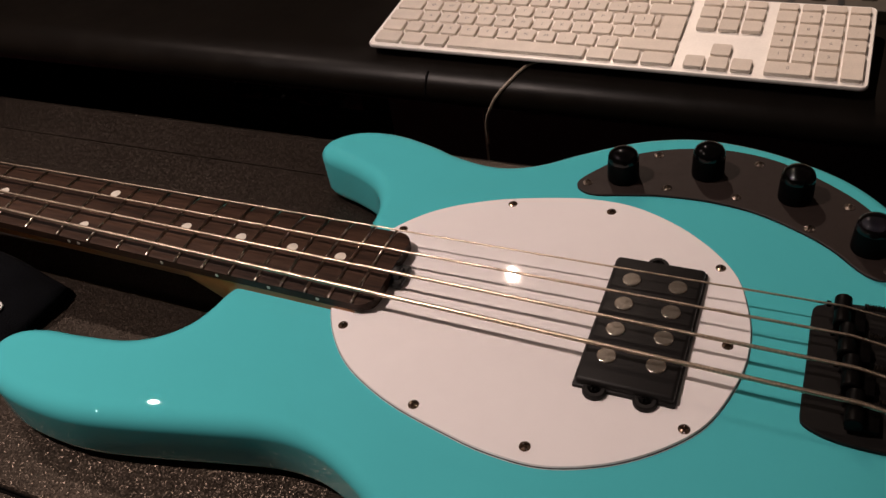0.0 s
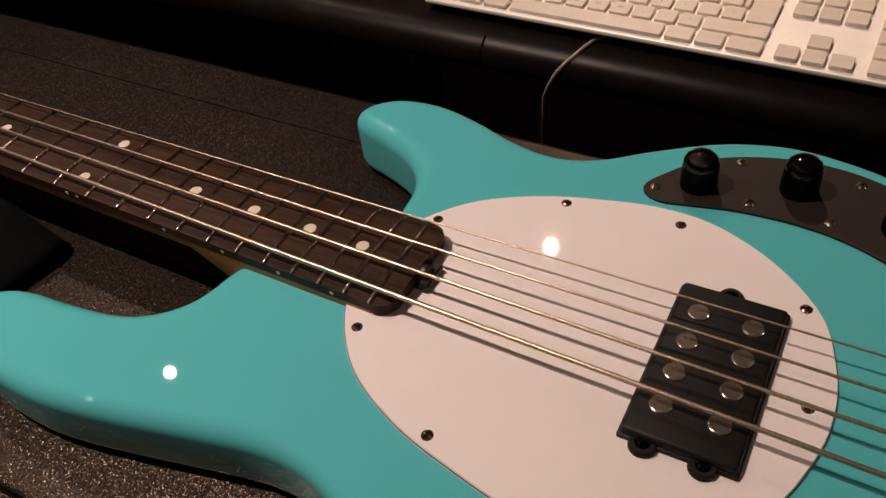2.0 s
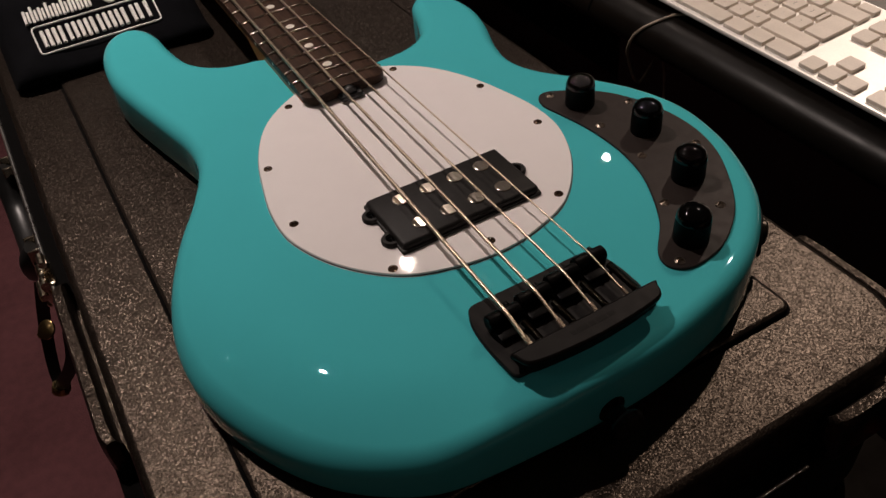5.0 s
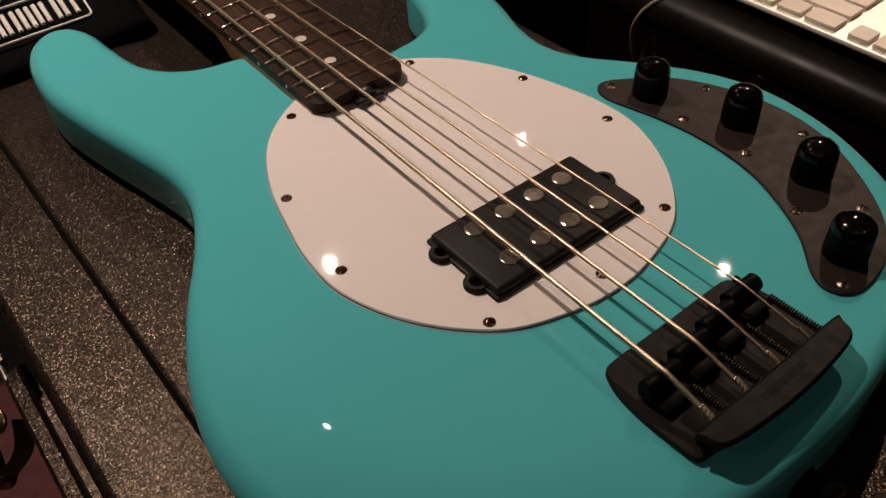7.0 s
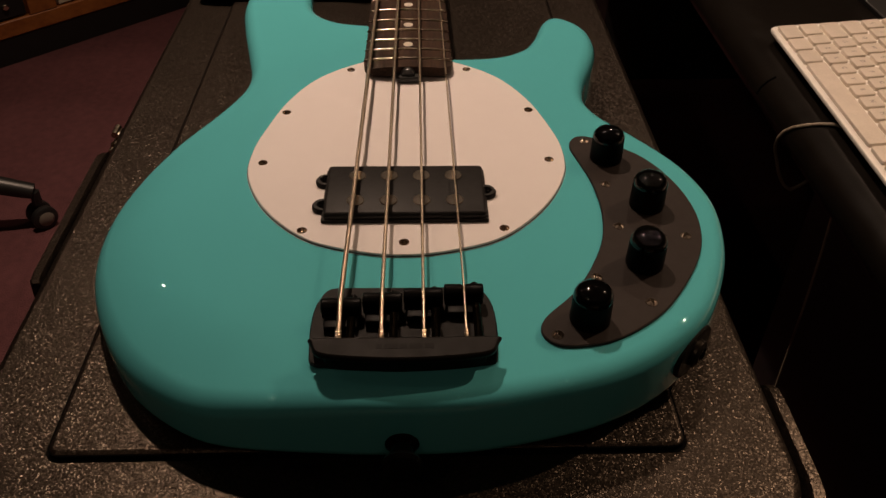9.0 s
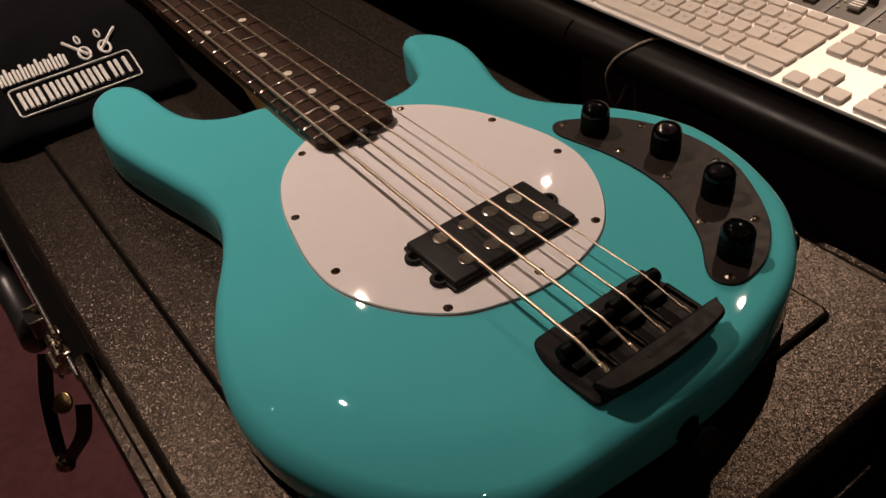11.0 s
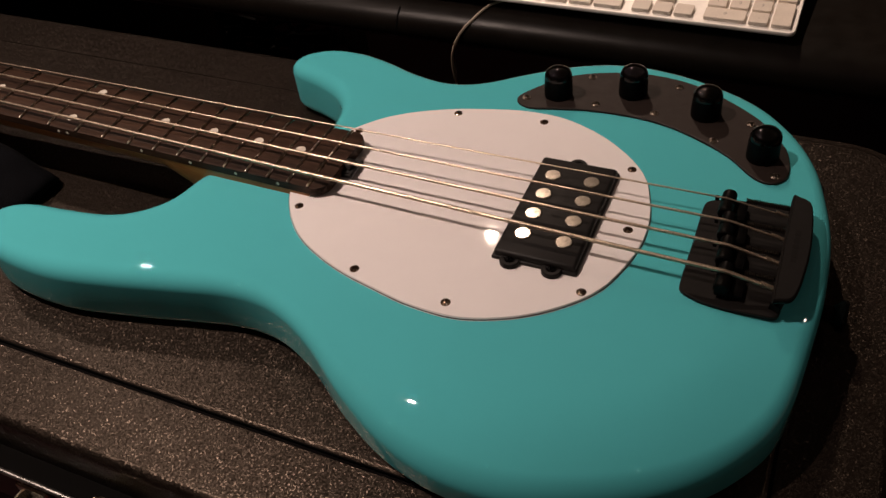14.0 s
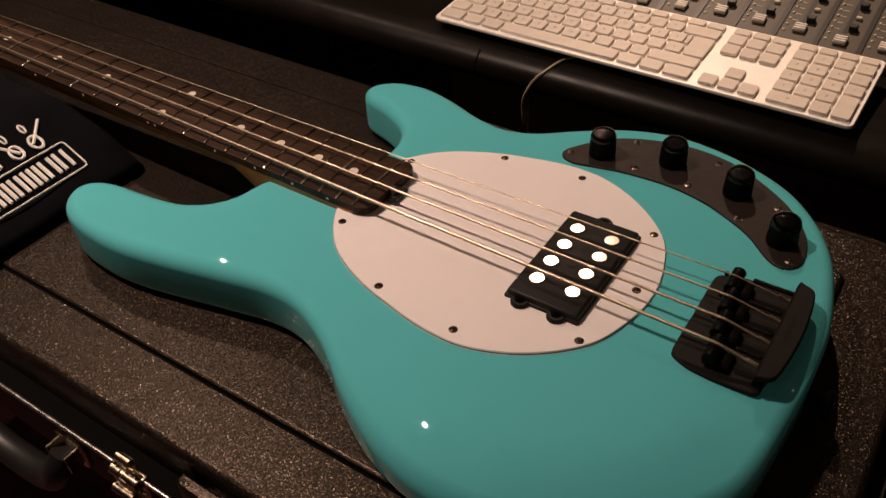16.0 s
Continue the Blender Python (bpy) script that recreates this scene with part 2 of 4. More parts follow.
def lathe(profile, at=(0, 0, 0), seg=24, axis="z"):
    bm = bmesh.new()
    rings = []
    for r, z in profile:
        if r < 1e-7:
            rings.append([bm.verts.new((0, 0, z))])
        else:
            rings.append([bm.verts.new((r * math.cos(a), r * math.sin(a), z)) for a in (2 * math.pi * i / seg for i in range(seg))])
    for a, b in zip(rings, rings[1:]):
        for i in range(seg):
            j = (i + 1) % seg
            q = [a[i % len(a)], a[j % len(a)], b[j % len(b)], b[i % len(b)]]
            q = list(dict.fromkeys(q))
            if len(q) > 2:
                bm.faces.new(q)
    for ring in (rings[0], rings[-1]):
        if len(ring) > 2:
            bm.faces.new(ring)
    if axis == "x":
        bmesh.ops.rotate(bm, verts=bm.verts, matrix=Matrix.Rotation(radians(90), 3, "Y"))
    if axis == "y":
        bmesh.ops.rotate(bm, verts=bm.verts, matrix=Matrix.Rotation(radians(-90), 3, "X"))
    bmesh.ops.translate(bm, verts=bm.verts, vec=at)
    return bm


def box(x0, x1, y0, y1, z0, z1, r=0.0, seg=2):
    bm = bmesh.new()
    bmesh.ops.create_cube(bm, size=1)
    for v in bm.verts:
        v.co = ((x0 + x1) / 2 + v.co.x * (x1 - x0), (y0 + y1) / 2 + v.co.y * (y1 - y0), (z0 + z1) / 2 + v.co.z * (z1 - z0))
    if r:
        bmesh.ops.bevel(bm, geom=bm.edges[:], offset=r, segments=seg, profile=0.5, affect="EDGES")
    return bm


def merge(*parts):
    """Several bmeshes as one."""
    out = bmesh.new()
    for b in parts:
        me = bpy.data.meshes.new("tmp")
        b.to_mesh(me)
        b.free()
        out.from_mesh(me)
        bpy.data.meshes.remove(me)
    return out


def turned(bm, m):
    bmesh.ops.transform(bm, matrix=m, verts=bm.verts)
    return bm


def spline(points, n, closed=True):
    """n even points along a smooth curve through the given ones."""
    p = [Vector(q) for q in points]
    m = len(p)
    out = []
    for i in range(m if closed else m - 1):
        g = lambda k: p[k % m] if closed else p[min(max(k, 0), m - 1)]
        a, b, c, d = g(i - 1), g(i), g(i + 1), g(i + 2)
        for s in range(24):
            u = s / 24
            out.append(0.5 * ((2 * b) + (c - a) * u + (2 * a - 5 * b + 4 * c - d) * u * u + (3 * b - a - 3 * c + d) * u ** 3))
    out.append(p[0] if closed else p[-1])
    length = [0.0]
    for a, b in zip(out, out[1:]):
        length.append(length[-1] + (b - a).length)
    res, k = [], 0
    for i in range(n):
        s = length[-1] * i / (n if closed else n - 1)
        while k < len(length) - 2 and length[k + 1] < s:
            k += 1
        f = (s - length[k]) / max(length[k + 1] - length[k], 1e-12)
        res.append(out[k].lerp(out[k + 1], min(f, 1.0)))
    return res


def eased(pts, rounds=10):
    """A closed line with its small wobbles taken out."""
    a = np.array([tuple(p) for p in pts])
    for _ in range(rounds):
        for w in (0.5, -0.52):
            a = a + w * ((np.roll(a, 1, 0) + np.roll(a, -1, 0)) / 2 - a)
    return [Vector(p) for p in a]


def outward(pts):
    a = np.array([tuple(p)[:2] for p in pts])
    d = np.roll(a, -1, 0) - np.roll(a, 1, 0)
    area = 0.5 * np.sum(a[:, 0] * np.roll(a[:, 1], -1) - a[:, 1] * np.roll(a[:, 0], -1))
    n = np.stack([d[:, 1], -d[:, 0]], 1) * (1 if area > 0 else -1)
    return a, n / np.linalg.norm(n, axis=1)[:, None]


def slab(pts, profile):
    """A flat piece of the outline pts; profile: inset and height from the lower face to the upper one."""
    a, n = outward(pts)
    bm = bmesh.new()
    rings = [[bm.verts.new((*(p - q * i), z)) for p, q in zip(a, n)] for i, z in profile]
    m = len(a)
    for r, s in zip(rings, rings[1:]):
        for i in range(m):
            bm.faces.new((r[i], r[(i + 1) % m], s[(i + 1) % m], s[i]))
    bm.faces.new(rings[0])
    bm.faces.new(rings[-1])
    return bm


def tube(points, r, seg=10, n=0, radii=None):
    pts = spline(points, n, False) if n else [Vector(p) for p in points]
    bm = bmesh.new()
    rings = []
    side = None
    for i, p in enumerate(pts):
        t = (pts[min(i + 1, len(pts) - 1)] - pts[max(i - 1, 0)]).normalized()
        if side is None:
            side = t.cross(Vector((0, 0, 1)) if abs(t.z) < 0.9 else Vector((0, 1, 0))).normalized()
        side = (side - t * side.dot(t)).normalized()
        up = t.cross(side)
        q = radii[i] if radii else r
        rings.append([bm.verts.new(p + q * (math.cos(a) * side + math.sin(a) * up)) for a in (2 * math.pi * k / seg for k in range(seg))])
    for a, b in zip(rings, rings[1:]):
        for k in range(seg):
            bm.faces.new((a[k], a[(k + 1) % seg], b[(k + 1) % seg], b[k]))
    bm.faces.new(rings[0])
    bm.faces.new(rings[-1])
    return bm


def screw_bm(r, h=0.0012):
    """A domed screw head with a cross recess."""
    bm = bmesh.new()
    seg, fr = 24, (1.0, 0.93, 0.62, 0.4, 0.2)
    rings = []
    for k, f in enumerate(fr):
        ring = []
        for i in range(seg):
            a = 2 * math.pi * i / seg
            x, y = r * f * math.cos(a), r * f * math.sin(a)
            z = h * (1 - f * f) * 1.05 if k else -0.0006
            if f < 0.7 and min(abs(x), abs(y)) < 0.14 * r:
                z -= 0.9 * h
            ring.append(bm.verts.new((x, y, z)))
        rings.append(ring)
    for a, b in zip(rings, rings[1:]):
        for i in range(seg):
            bm.faces.new((a[i], a[(i + 1) % seg], b[(i + 1) % seg], b[i]))
    c = bm.verts.new((0, 0, 0.0))
    for i in range(seg):
        bm.faces.new((rings[-1][i], rings[-1][(i + 1) % seg], c))
    return bm

# ---- room ----
ROOM = (-3.6, 2.4, -2.4, 2.6)
CEIL = SPOT_Z - TOP + 0.07


def build_room():
    x0, x1, y0, y1 = ROOM
    fl = -TOP
    single("floor", box(x0 - 0.1, x1 + 0.1, y0 - 0.1, y1 + 0.1, fl - 0.1, fl), "carpet", (0, 0, fl), "plum-coloured short carpet on the studio floor", "floor", kind="structure", smooth=0)
    single("ceiling", box(x0 - 0.1, x1 + 0.1, y0 - 0.1, y1 + 0.1, CEIL, CEIL + 0.1), "ceiling", (0, 0, CEIL), "plain matte ceiling with small spots", "ceiling", kind="structure", smooth=0)
    for n, b in (("wall_north", (x0 - 0.1, x1 + 0.1, y1, y1 + 0.1)), ("wall_south", (x0 - 0.1, x1 + 0.1, y0 - 0.1, y0)),
                 ("wall_west", (x0 - 0.1, x0, y0, y1)), ("wall_east", (x1, x1 + 0.1, y0, y1))):
        single(n, box(*b, fl, CEIL), "wall", ((b[0] + b[1]) / 2, (b[2] + b[3]) / 2, fl), "plain beige painted studio wall", "wall", kind="structure", smooth=0)


def build_spots():
    for x, y, watts, tone, goal, cone, blend in SPOTS:
        s = thing("ceiling_spot", (x, y, CEIL), "small round warm ceiling spot lamp", "ceiling lamp", "ceiling spots")
        part("housing", lathe([(0.028, -0.06), (0.034, -0.06), (0.036, -0.05), (0.036, 0.0), (0.028, 0.0)], (x, y, CEIL), 28), "alu", s)
        d = bpy.data.lights.new("spot_bulb", "SPOT")
        d.energy, d.color, d.shadow_soft_size, d.spot_size, d.spot_blend = watts, tone, 0.014, radians(cone), blend
        o = new("bulb", d)
        aim = look((x, y, SPOT_Z), (*goal, TOP))
        o.parent = s
        o.matrix_basis = Matrix.Translation((-x, -y, -TOP - CEIL)) @ aim


build_room()
build_spots()


# ---- the bass ----
BODY_H = 0.0415
# outline of the body in millimetres, round by the treble side and back by the bass side
TREBLE_SIDE = [(57, 0), (56, 30), (51, 59), (42, 91), (26, 120.3), (1, 146.5), (-31, 163.5), (-62, 172.5), (-95, 174.5), (-129.5, 164.4), (-162.7, 144.2), (-186.6, 127),
               (-210, 119.8), (-238, 124.4), (-265.3, 134.4), (-294, 141.3), (-321.5, 138.9), (-339.3, 126.6), (-343.2, 112), (-332.6, 103.6), (-309.6, 96), (-287, 84), (-275, 66), (-272, 46),
               (-274, 26)]
BASS_SIDE = [(-300, 4), (-325, -22), (-331, -37.5), (-333.6, -50), (-344, -65.5), (-363.6, -76.8), (-396, -82), (-421, -84.2), (-438.5, -91.5), (-445, -105), (-438.8, -118.8), (-425.5, -127.6),
             (-401.5, -133.2), (-366.3, -134.2), (-327, -127.8), (-282.3, -118), (-250, -112), (-222, -114), (-192, -127), (-162, -147), (-130, -163), (-95, -171), (-57, -169), (-19, -156),
             (14, -136), (37, -111), (50, -83), (56, -30)]


def body_line(n=320):
    pts = [(x / 1000, y / 1000, 0.0) for x, y in TREBLE_SIDE + BASS_SIDE]
    return eased(spline(pts, n), 8)


def fall(x, y, d):
    """How far the top drops at the forearm contour; d: distance from the edge."""
    w = math.exp(-(((x + 0.05) / 0.115) ** 4)) * min(max((-y - 0.02) / 0.07, 0.0), 1.0)
    s = min(max(1 - d / 0.0485, 0.0), 1.0)
    return 0.0168 * w * s * s


def build_body(bass):
    from mathutils import geometry
    line = body_line()
    a, n = outward(line)
    m = len(a)
    rb = 0.009
    prof = [(rb * (1 - math.sin(t)), -BODY_H + rb * (1 - math.cos(t))) for t in (radians(9 * k) for k in range(0, 11))]
    low = len(prof)
    prof += [(1 - math.cos(t), -(1 - math.sin(t))) for t in (radians(7.5 * k) for k in range(0, 13))]

    def round_at(x):
        """Radius of the upper edge, a little fuller on the horns."""
        s = min(max((x + 0.29) / 0.12, 0.0), 1.0)
        return 0.0105 - 0.0012 * s * s * (3 - 2 * s)
    bm = bmesh.new()
    rings = []
    for k, (u, v) in enumerate(prof):
        ring = []
        for p, q in zip(a, n):
            r = round_at(p[0])
            inset, z = (u, v) if k < low else (u * r, v * r)
            x, y = p - q * inset
            dz = fall(x, y, inset) * min(1.0, max(0.0, (z + BODY_H) / (BODY_H - r)))
            ring.append(bm.verts.new((x, y, z - dz)))
        rings.append(ring)
    for s, t in zip(rings, rings[1:]):
        for i in range(m):
            bm.faces.new((s[i], s[(i + 1) % m], t[(i + 1) % m], t[i]))
    # the back is one face, the top a fine net
    bm.faces.new(rings[0])
    inner = np.array([v.co[:2] for v in rings[-1]])
    grid = []
    step = 0.0045
    px, py = a[:, 0], a[:, 1]
    nx, ny = np.roll(px, -1), np.roll(py, -1)
    for ix in range(int(0.52 / step)):
        for iy in range(int(0.36 / step)):
            x, y = -0.455 + ix * step + (iy % 2) * step / 2, -0.175 + iy * step
            cross = ((py > y) != (ny > y)) & (x < (nx - px) * (y - py) / (ny - py + 1e-15) + px)
            if cross.sum() % 2 == 1:
                d = float(np.sqrt(((a - (x, y)) ** 2).sum(1).min()))
                if d > round_at(x) + 0.004:
                    grid.append((x, y, d))
    co = [Vector(p) for p in inner] + [Vector(g[:2]) for g in grid]
    edges = [(i, (i + 1) % m) for i in range(m)]
    res = geometry.delaunay_2d_cdt(co, edges, [], 1, 1e-7)
    verts = list(rings[-1]) + [bm.verts.new((x, y, -fall(x, y, d))) for x, y, d in grid]
    if len(res[0]) == len(co):
        for tri in res[2]:
            bm.faces.new([verts[i] for i in tri])
    return part("body", bm, "paint", bass, "glossy teal painted bass body", smooth=60)


GUARD = [(-39, 0), (-42, 23), (-53.5, 52), (-80, 76), (-112, 90), (-140, 92), (-166, 88), (-200, 79), (-231, 63), (-252, 40), (-262, 16)]
PLATE = [(-155, 107), (-147, 122.6), (-130, 141.3), (-105, 153.4), (-77, 158.5), (-50, 155.4), (-25, 144.4), (4, 123.2), (22, 98), (26.6, 77), (24, 66.5), (16, 62.3),
         (6, 67), (-10, 82), (-30, 94), (-52, 103), (-77, 107), (-105, 106), (-126, 102), (-145, 99)]
GUARD_SCREWS = [(-244.4, 41.0), (-187.1, 78.4), (-127.9, 84.4), (-61, 52), (-49.7, -1.4), (-60.5, -55.6), (-126, -85.1), (-185.1, -78), (-244.1, -40)]
PLATE_SCREWS = [(-148.7, 108.8), (-101.5, 113.6), (-61.9, 113.5), (-20.6, 94.5), (19.5, 69.6), (-112.5, 144.9), (-53, 147.6), (-1.8, 117.8)]
KNOBS = [(-129, 118.5), (-81, 132.6), (-30.5, 120.5), (9.6, 86)]
mm = 0.001


def fret_x(n):
    return -0.8636 * 2 ** (-n / 12)


def half_width(x):
    return 0.0305 + (0.0305 - 0.021) * (x + 0.232) / (0.8636 - 0.232)


def crown(y):
    """Drop of the board's top from its middle to the side, by its radius of 11 inches."""
    return 0.279 - math.sqrt(0.279 ** 2 - y * y)


BOARD_Z = 0.0118


def neck_lift(x):
    """The neck leans back in its pocket: it rises towards the nut."""
    return -0.0004 - 0.0099 * (x + 0.25)


def leaned(bm):
    for v in bm.verts:
        v.co.z += neck_lift(v.co.x)
    return bm


def build_hardware(bass):
    swell = lambda x, c, w: math.exp(-((x - c) / w) ** 2)
    pts = [(x * mm, (y - 1.8 - x * 0.007 + 3.2 * swell(x, -140, 75)) * mm, 0) for x, y in GUARD]
    pts += [(x * mm, (-y - 1.8 - x * 0.007 - 1.6 * swell(x, -95, 45)) * mm, 0) for x, y in GUARD[:0:-1]]
    line = eased(spline(pts, 140), 4)
    guard = part("pickguard", slab(line, [(0.0005, 0.0009), (0.0007, 0.0016), (0.001, 0.0019)]), "guard", bass, "white oval pickguard")
    part("middle_ply", slab(line, [(0.0002, 0.0004), (0.0005, 0.0009)]), "guard_edge", guard, "black middle ply")
    part("lower_ply", slab(line, [(0.0, 0.0001), (0.0002, 0.0004)]), "guard", guard)
    me = shared("guard_screw", screw_bm(0.0029), "screw")
    for k, (x, y) in enumerate(GUARD_SCREWS):
        same_part("screw", me, guard, (x * mm, y * mm, 0.002), (0, 0, 37 * k))
    line = eased(spline([(x * mm, y * mm, 0) for x, y in PLATE], 140), 4)
    plate = part("control_plate", slab(line, [(0.0, 0.0002), (0.0, 0.0014), (0.0005, 0.0018)]), "plate", bass, "matte black curved control plate")
    me = shared("plate_screw", screw_bm(0.0031), "screw_steel")
    for k, (x, y) in enumerate(PLATE_SCREWS):
        same_part("screw", me, plate, (x * mm, y * mm, 0.0019), (0, 0, 53 * k))
    skirt = shared("knob", lathe([(0.0, 0.0018), (0.0094, 0.0018), (0.0096, 0.0035), (0.0093, 0.0158), (0.0, 0.0158)], seg=40), "knob_side")
    prof = [(0.0, 0.0159), (0.0093, 0.0159)]
    prof += [(0.0093 - 0.004 * (1 - math.cos(radians(t))), 0.016 + 0.0055 * math.sin(radians(t))) for t in (20, 40, 60, 78)]
    prof += [(0.0045, 0.0223), (0.0, 0.0229)]
    dome = shared("knob_dome", lathe(prof, seg=40), "knob")
    for x, y in KNOBS:
        knob = same_part("knob", skirt, bass, (x * mm, y * mm, 0), label="gloss black domed control knob")
        same_part("dome", dome, knob, (x * mm, y * mm, 0), label="glossy rounded top")


def build_pickup(bass):
    top = 0.0078
    shell = merge(box(-0.1142, -0.0672, -0.0452, 0.0432, 0.002, top, 0.0022, 3), box(-0.1152, -0.0662, -0.0462, 0.0442, 0.0012, 0.0042, 0.001, 2))
    pk = part("pickup", shell, "pickup", bass, "black humbucking pickup with round steel poles")
    for x, y in ((-0.104, -0.0462), (-0.08, -0.0462), (-0.0925, 0.0442)):
        s = 1 if y > 0 else -1
        ear = merge(lathe([(0.0, 0.0012), (0.0058, 0.0012), (0.0059, 0.0038), (0.0052, 0.0048), (0.0034, 0.0048), (0.0032, 0.0036), (0.0, 0.0036)], (x, y - s * 0.0002, 0), 24),
                    box(x - 0.0059, x + 0.0059, min(y - s * 0.0002, y - s * 0.004), max(y - s * 0.0002, y - s * 0.004), 0.0012, 0.0046, 0.0008, 1))
        part("mounting_ear", ear, "pickup", pk)
        part("ear_screw", turned(screw_bm(0.0029, 0.0014), Matrix.Translation((x, y - s * 0.0002, 0.0042))), "saddle", pk)
    me = shared("pole", lathe([(0.0, -0.002), (0.0049, -0.002), (0.0049, 0.0003), (0.0047, 0.0006), (0.0043, 0.00078), (0.0, 0.0008)], seg=32), "pole", 0)
    for x in (-0.1027, -0.0789):
        for k in range(4):
            same_part("pole_piece", me, pk, (x, (k - 1.5) * 0.018 - 0.001, top))


def string_at(k):
    """Bridge y, nut y, radius, saddle x of string k, from the thick one."""
    return (k - 1.5) * 0.019 - 0.0014, (k - 1.5) * 0.0112 + 0.0025, (0.00122, 0.00098, 0.00076, 0.00053)[k], (0.008, 0.0054, 0.0028, -0.0002)[k]


STRING_Z = 0.0148


def build_strings(bass):
    for k in range(4):
        yb, yn, r, sx = string_at(k)
        top = STRING_Z - crown((k - 1.5) * 0.018) * 0.6
        nut = 0.0225 - crown(yn)
        pts = [(-0.8636, yn, nut), (sx - 0.006, yb + (yn - yb) * 0.006, top + (nut - top) * 0.006), (sx - 0.001, yb, top), (sx + 0.004, yb, top - 0.0008), (0.0318, yb, 0.0088)]
        fine = [Vector(pts[0]).lerp(Vector(pts[1]), i / 12) for i in range(12)] + spline(pts[1:], 16, False)
        part("string", tube(fine, r, 10), "string", bass, "wound bass string")
        ring = [Vector((0.0245 + 0.0073 * i / 60, yb, 0.0111 - 0.0023 * i / 60)) for i in range(61)]
        turns = [p + Vector((0, math.cos(i * 1.35), math.sin(i * 1.35))) * r * 0.95 for i, p in enumerate(ring)]
        part("string_wrap", tube(turns, 0.00045, 6), "string", bass)


def build_neck(bass):
    # board with a rounded end and a crowned top
    end, nut = -0.2305, -0.8636
    xs = [nut + (end - nut) * i / 60 for i in range(60)]
    rows = [(x, half_width(x)) for x in xs]
    rows += [(end - 0.010 + 0.010 * math.sin(radians(t)), half_width(end) - 0.010 + 0.010 * math.cos(radians(t))) for t in (0, 20, 40, 60, 75, 90)]
    rows = sorted(set(rows))
    bm = bmesh.new()
    grid = []
    for x, w in rows:
        row = [bm.verts.new((x, -w, 0.0045))]
        for j in range(13):
            y = -w + 2 * w * j / 12
            lift = 0.0004 if j in (0, 12) else 0.0
            row.append(bm.verts.new((x, y, BOARD_Z - crown(y) - lift)))
        row.append(bm.verts.new((x, w, 0.0045)))
        grid.append(row)
    for a, b in zip(grid, grid[1:]):
        for j in range(14):
            bm.faces.new((a[j], b[j], b[j + 1], a[j + 1]))
        bm.faces.new((a[14], b[14], b[0], a[0]))
    bm.faces.new(grid[0])
    bm.faces.new(grid[-1])
    board = part("fingerboard", leaned(bm), "board", bass, "dark rosewood fingerboard with steel frets")
    # back of the neck: heel in the body, then a rounded back
    bm = bmesh.new()
    grid = []
    for x in [end - 0.012, -0.26, -0.30, -0.335, -0.36, -0.40] + [-0.40 - 0.0464 * i for i in range(1, 11)]:
        w = half_width(x) - 0.0002
        deep = 0.026 if x > -0.36 else 0.0165
        sq = 6.0 if x > -0.345 else 2.3
        row = [bm.verts.new((x, w * math.copysign(abs(math.cos(t)) ** (2 / sq), math.cos(t)), 0.0045 - deep * abs(math.sin(t)) ** (2 / sq))) for t in (math.pi * i / 14 for i in range(15))]
        grid.append(row)
    for a, b in zip(grid, grid[1:]):
        for j in range(14):
            bm.faces.new((a[j], a[j + 1], b[j + 1], b[j]))
        bm.faces.new((a[14], a[0], b[0], b[14]))
    bm.faces.new(grid[0])
    bm.faces.new(grid[-1])
    part("neck", leaned(bm), "maple", bass, "roasted maple bolt-on neck")
    for k in range(1, 23):
        x = fret_x(k)
        w = half_width(x) - 0.0004
        pts = [(x, -w, BOARD_Z - crown(w) - 0.0003)] + [(x, y, BOARD_Z - crown(y) + 0.0001) for y in (w * (j / 6 - 1) * 0.985 for j in range(13))] + [(x, w, BOARD_Z - crown(w) - 0.0003)]
        part("fret", leaned(tube(pts, 0.00115, 10)), "fret", board)
    dot = shared("dot", lathe([(0.0, -0.001), (0.0034, -0.001), (0.0034, 0.0001), (0.0, 0.00012)], seg=24), "inlay")
    side = shared("side_dot", lathe([(0.0, -0.0004), (0.0011, -0.0004), (0.0011, 0.0002), (0.0, 0.0002)], seg=12), "inlay")
    for k in (3, 5, 7, 9, 12, 15, 17, 19, 21):
        x = (fret_x(k) + fret_x(k - 1)) / 2
        for y in ((-0.0155, 0.0172) if k == 12 else (0.0,)):
            same_part("inlay_dot", dot, board, (x, y, BOARD_Z - crown(y) + 0.0001 + neck_lift(x)))
        for dx in ((-0.004, 0.004) if k == 12 else (0.0,)):
            same_part("side_dot", side, board, (x + dx, -half_width(x), 0.0072 + neck_lift(x)), (90, 0, 0))
    part("nut", leaned(box(-0.868, -0.8636, -0.021, 0.021, 0.004, 0.0155, 0.0006, 1)), "inlay", bass)
    # truss rod wheel in its notch at the end of the board
    part("truss_wheel", merge(lathe([(0.0, 0.0), (0.0042, 0.0), (0.0048, 0.0008), (0.0048, 0.0042), (0.0042, 0.005), (0.0, 0.005)], (-0.2312, 0, 0.0062), 20, "x"),
                              box(-0.232, -0.2235, -0.0085, 0.0085, 0.0026, 0.0064, 0.001, 1)), "black", bass, "black truss rod wheel")
    head = [(-0.866, -0.021), (-0.866, 0.021), (-0.9, 0.03), (-0.95, 0.036), (-0.985, 0.05), (-1.02, 0.046), (-1.05, 0.02), (-1.068, -0.01), (-1.06, -0.034), (-1.02, -0.045), (-0.96, -0.044), (-0.91, -0.036)]
    part("headstock", leaned(slab(eased(spline([(x, y, 0) for x, y in head], 90), 3), [(0.002, -0.016), (0.0, -0.014), (0.0, -0.003), (0.002, -0.001)])), "maple", bass)
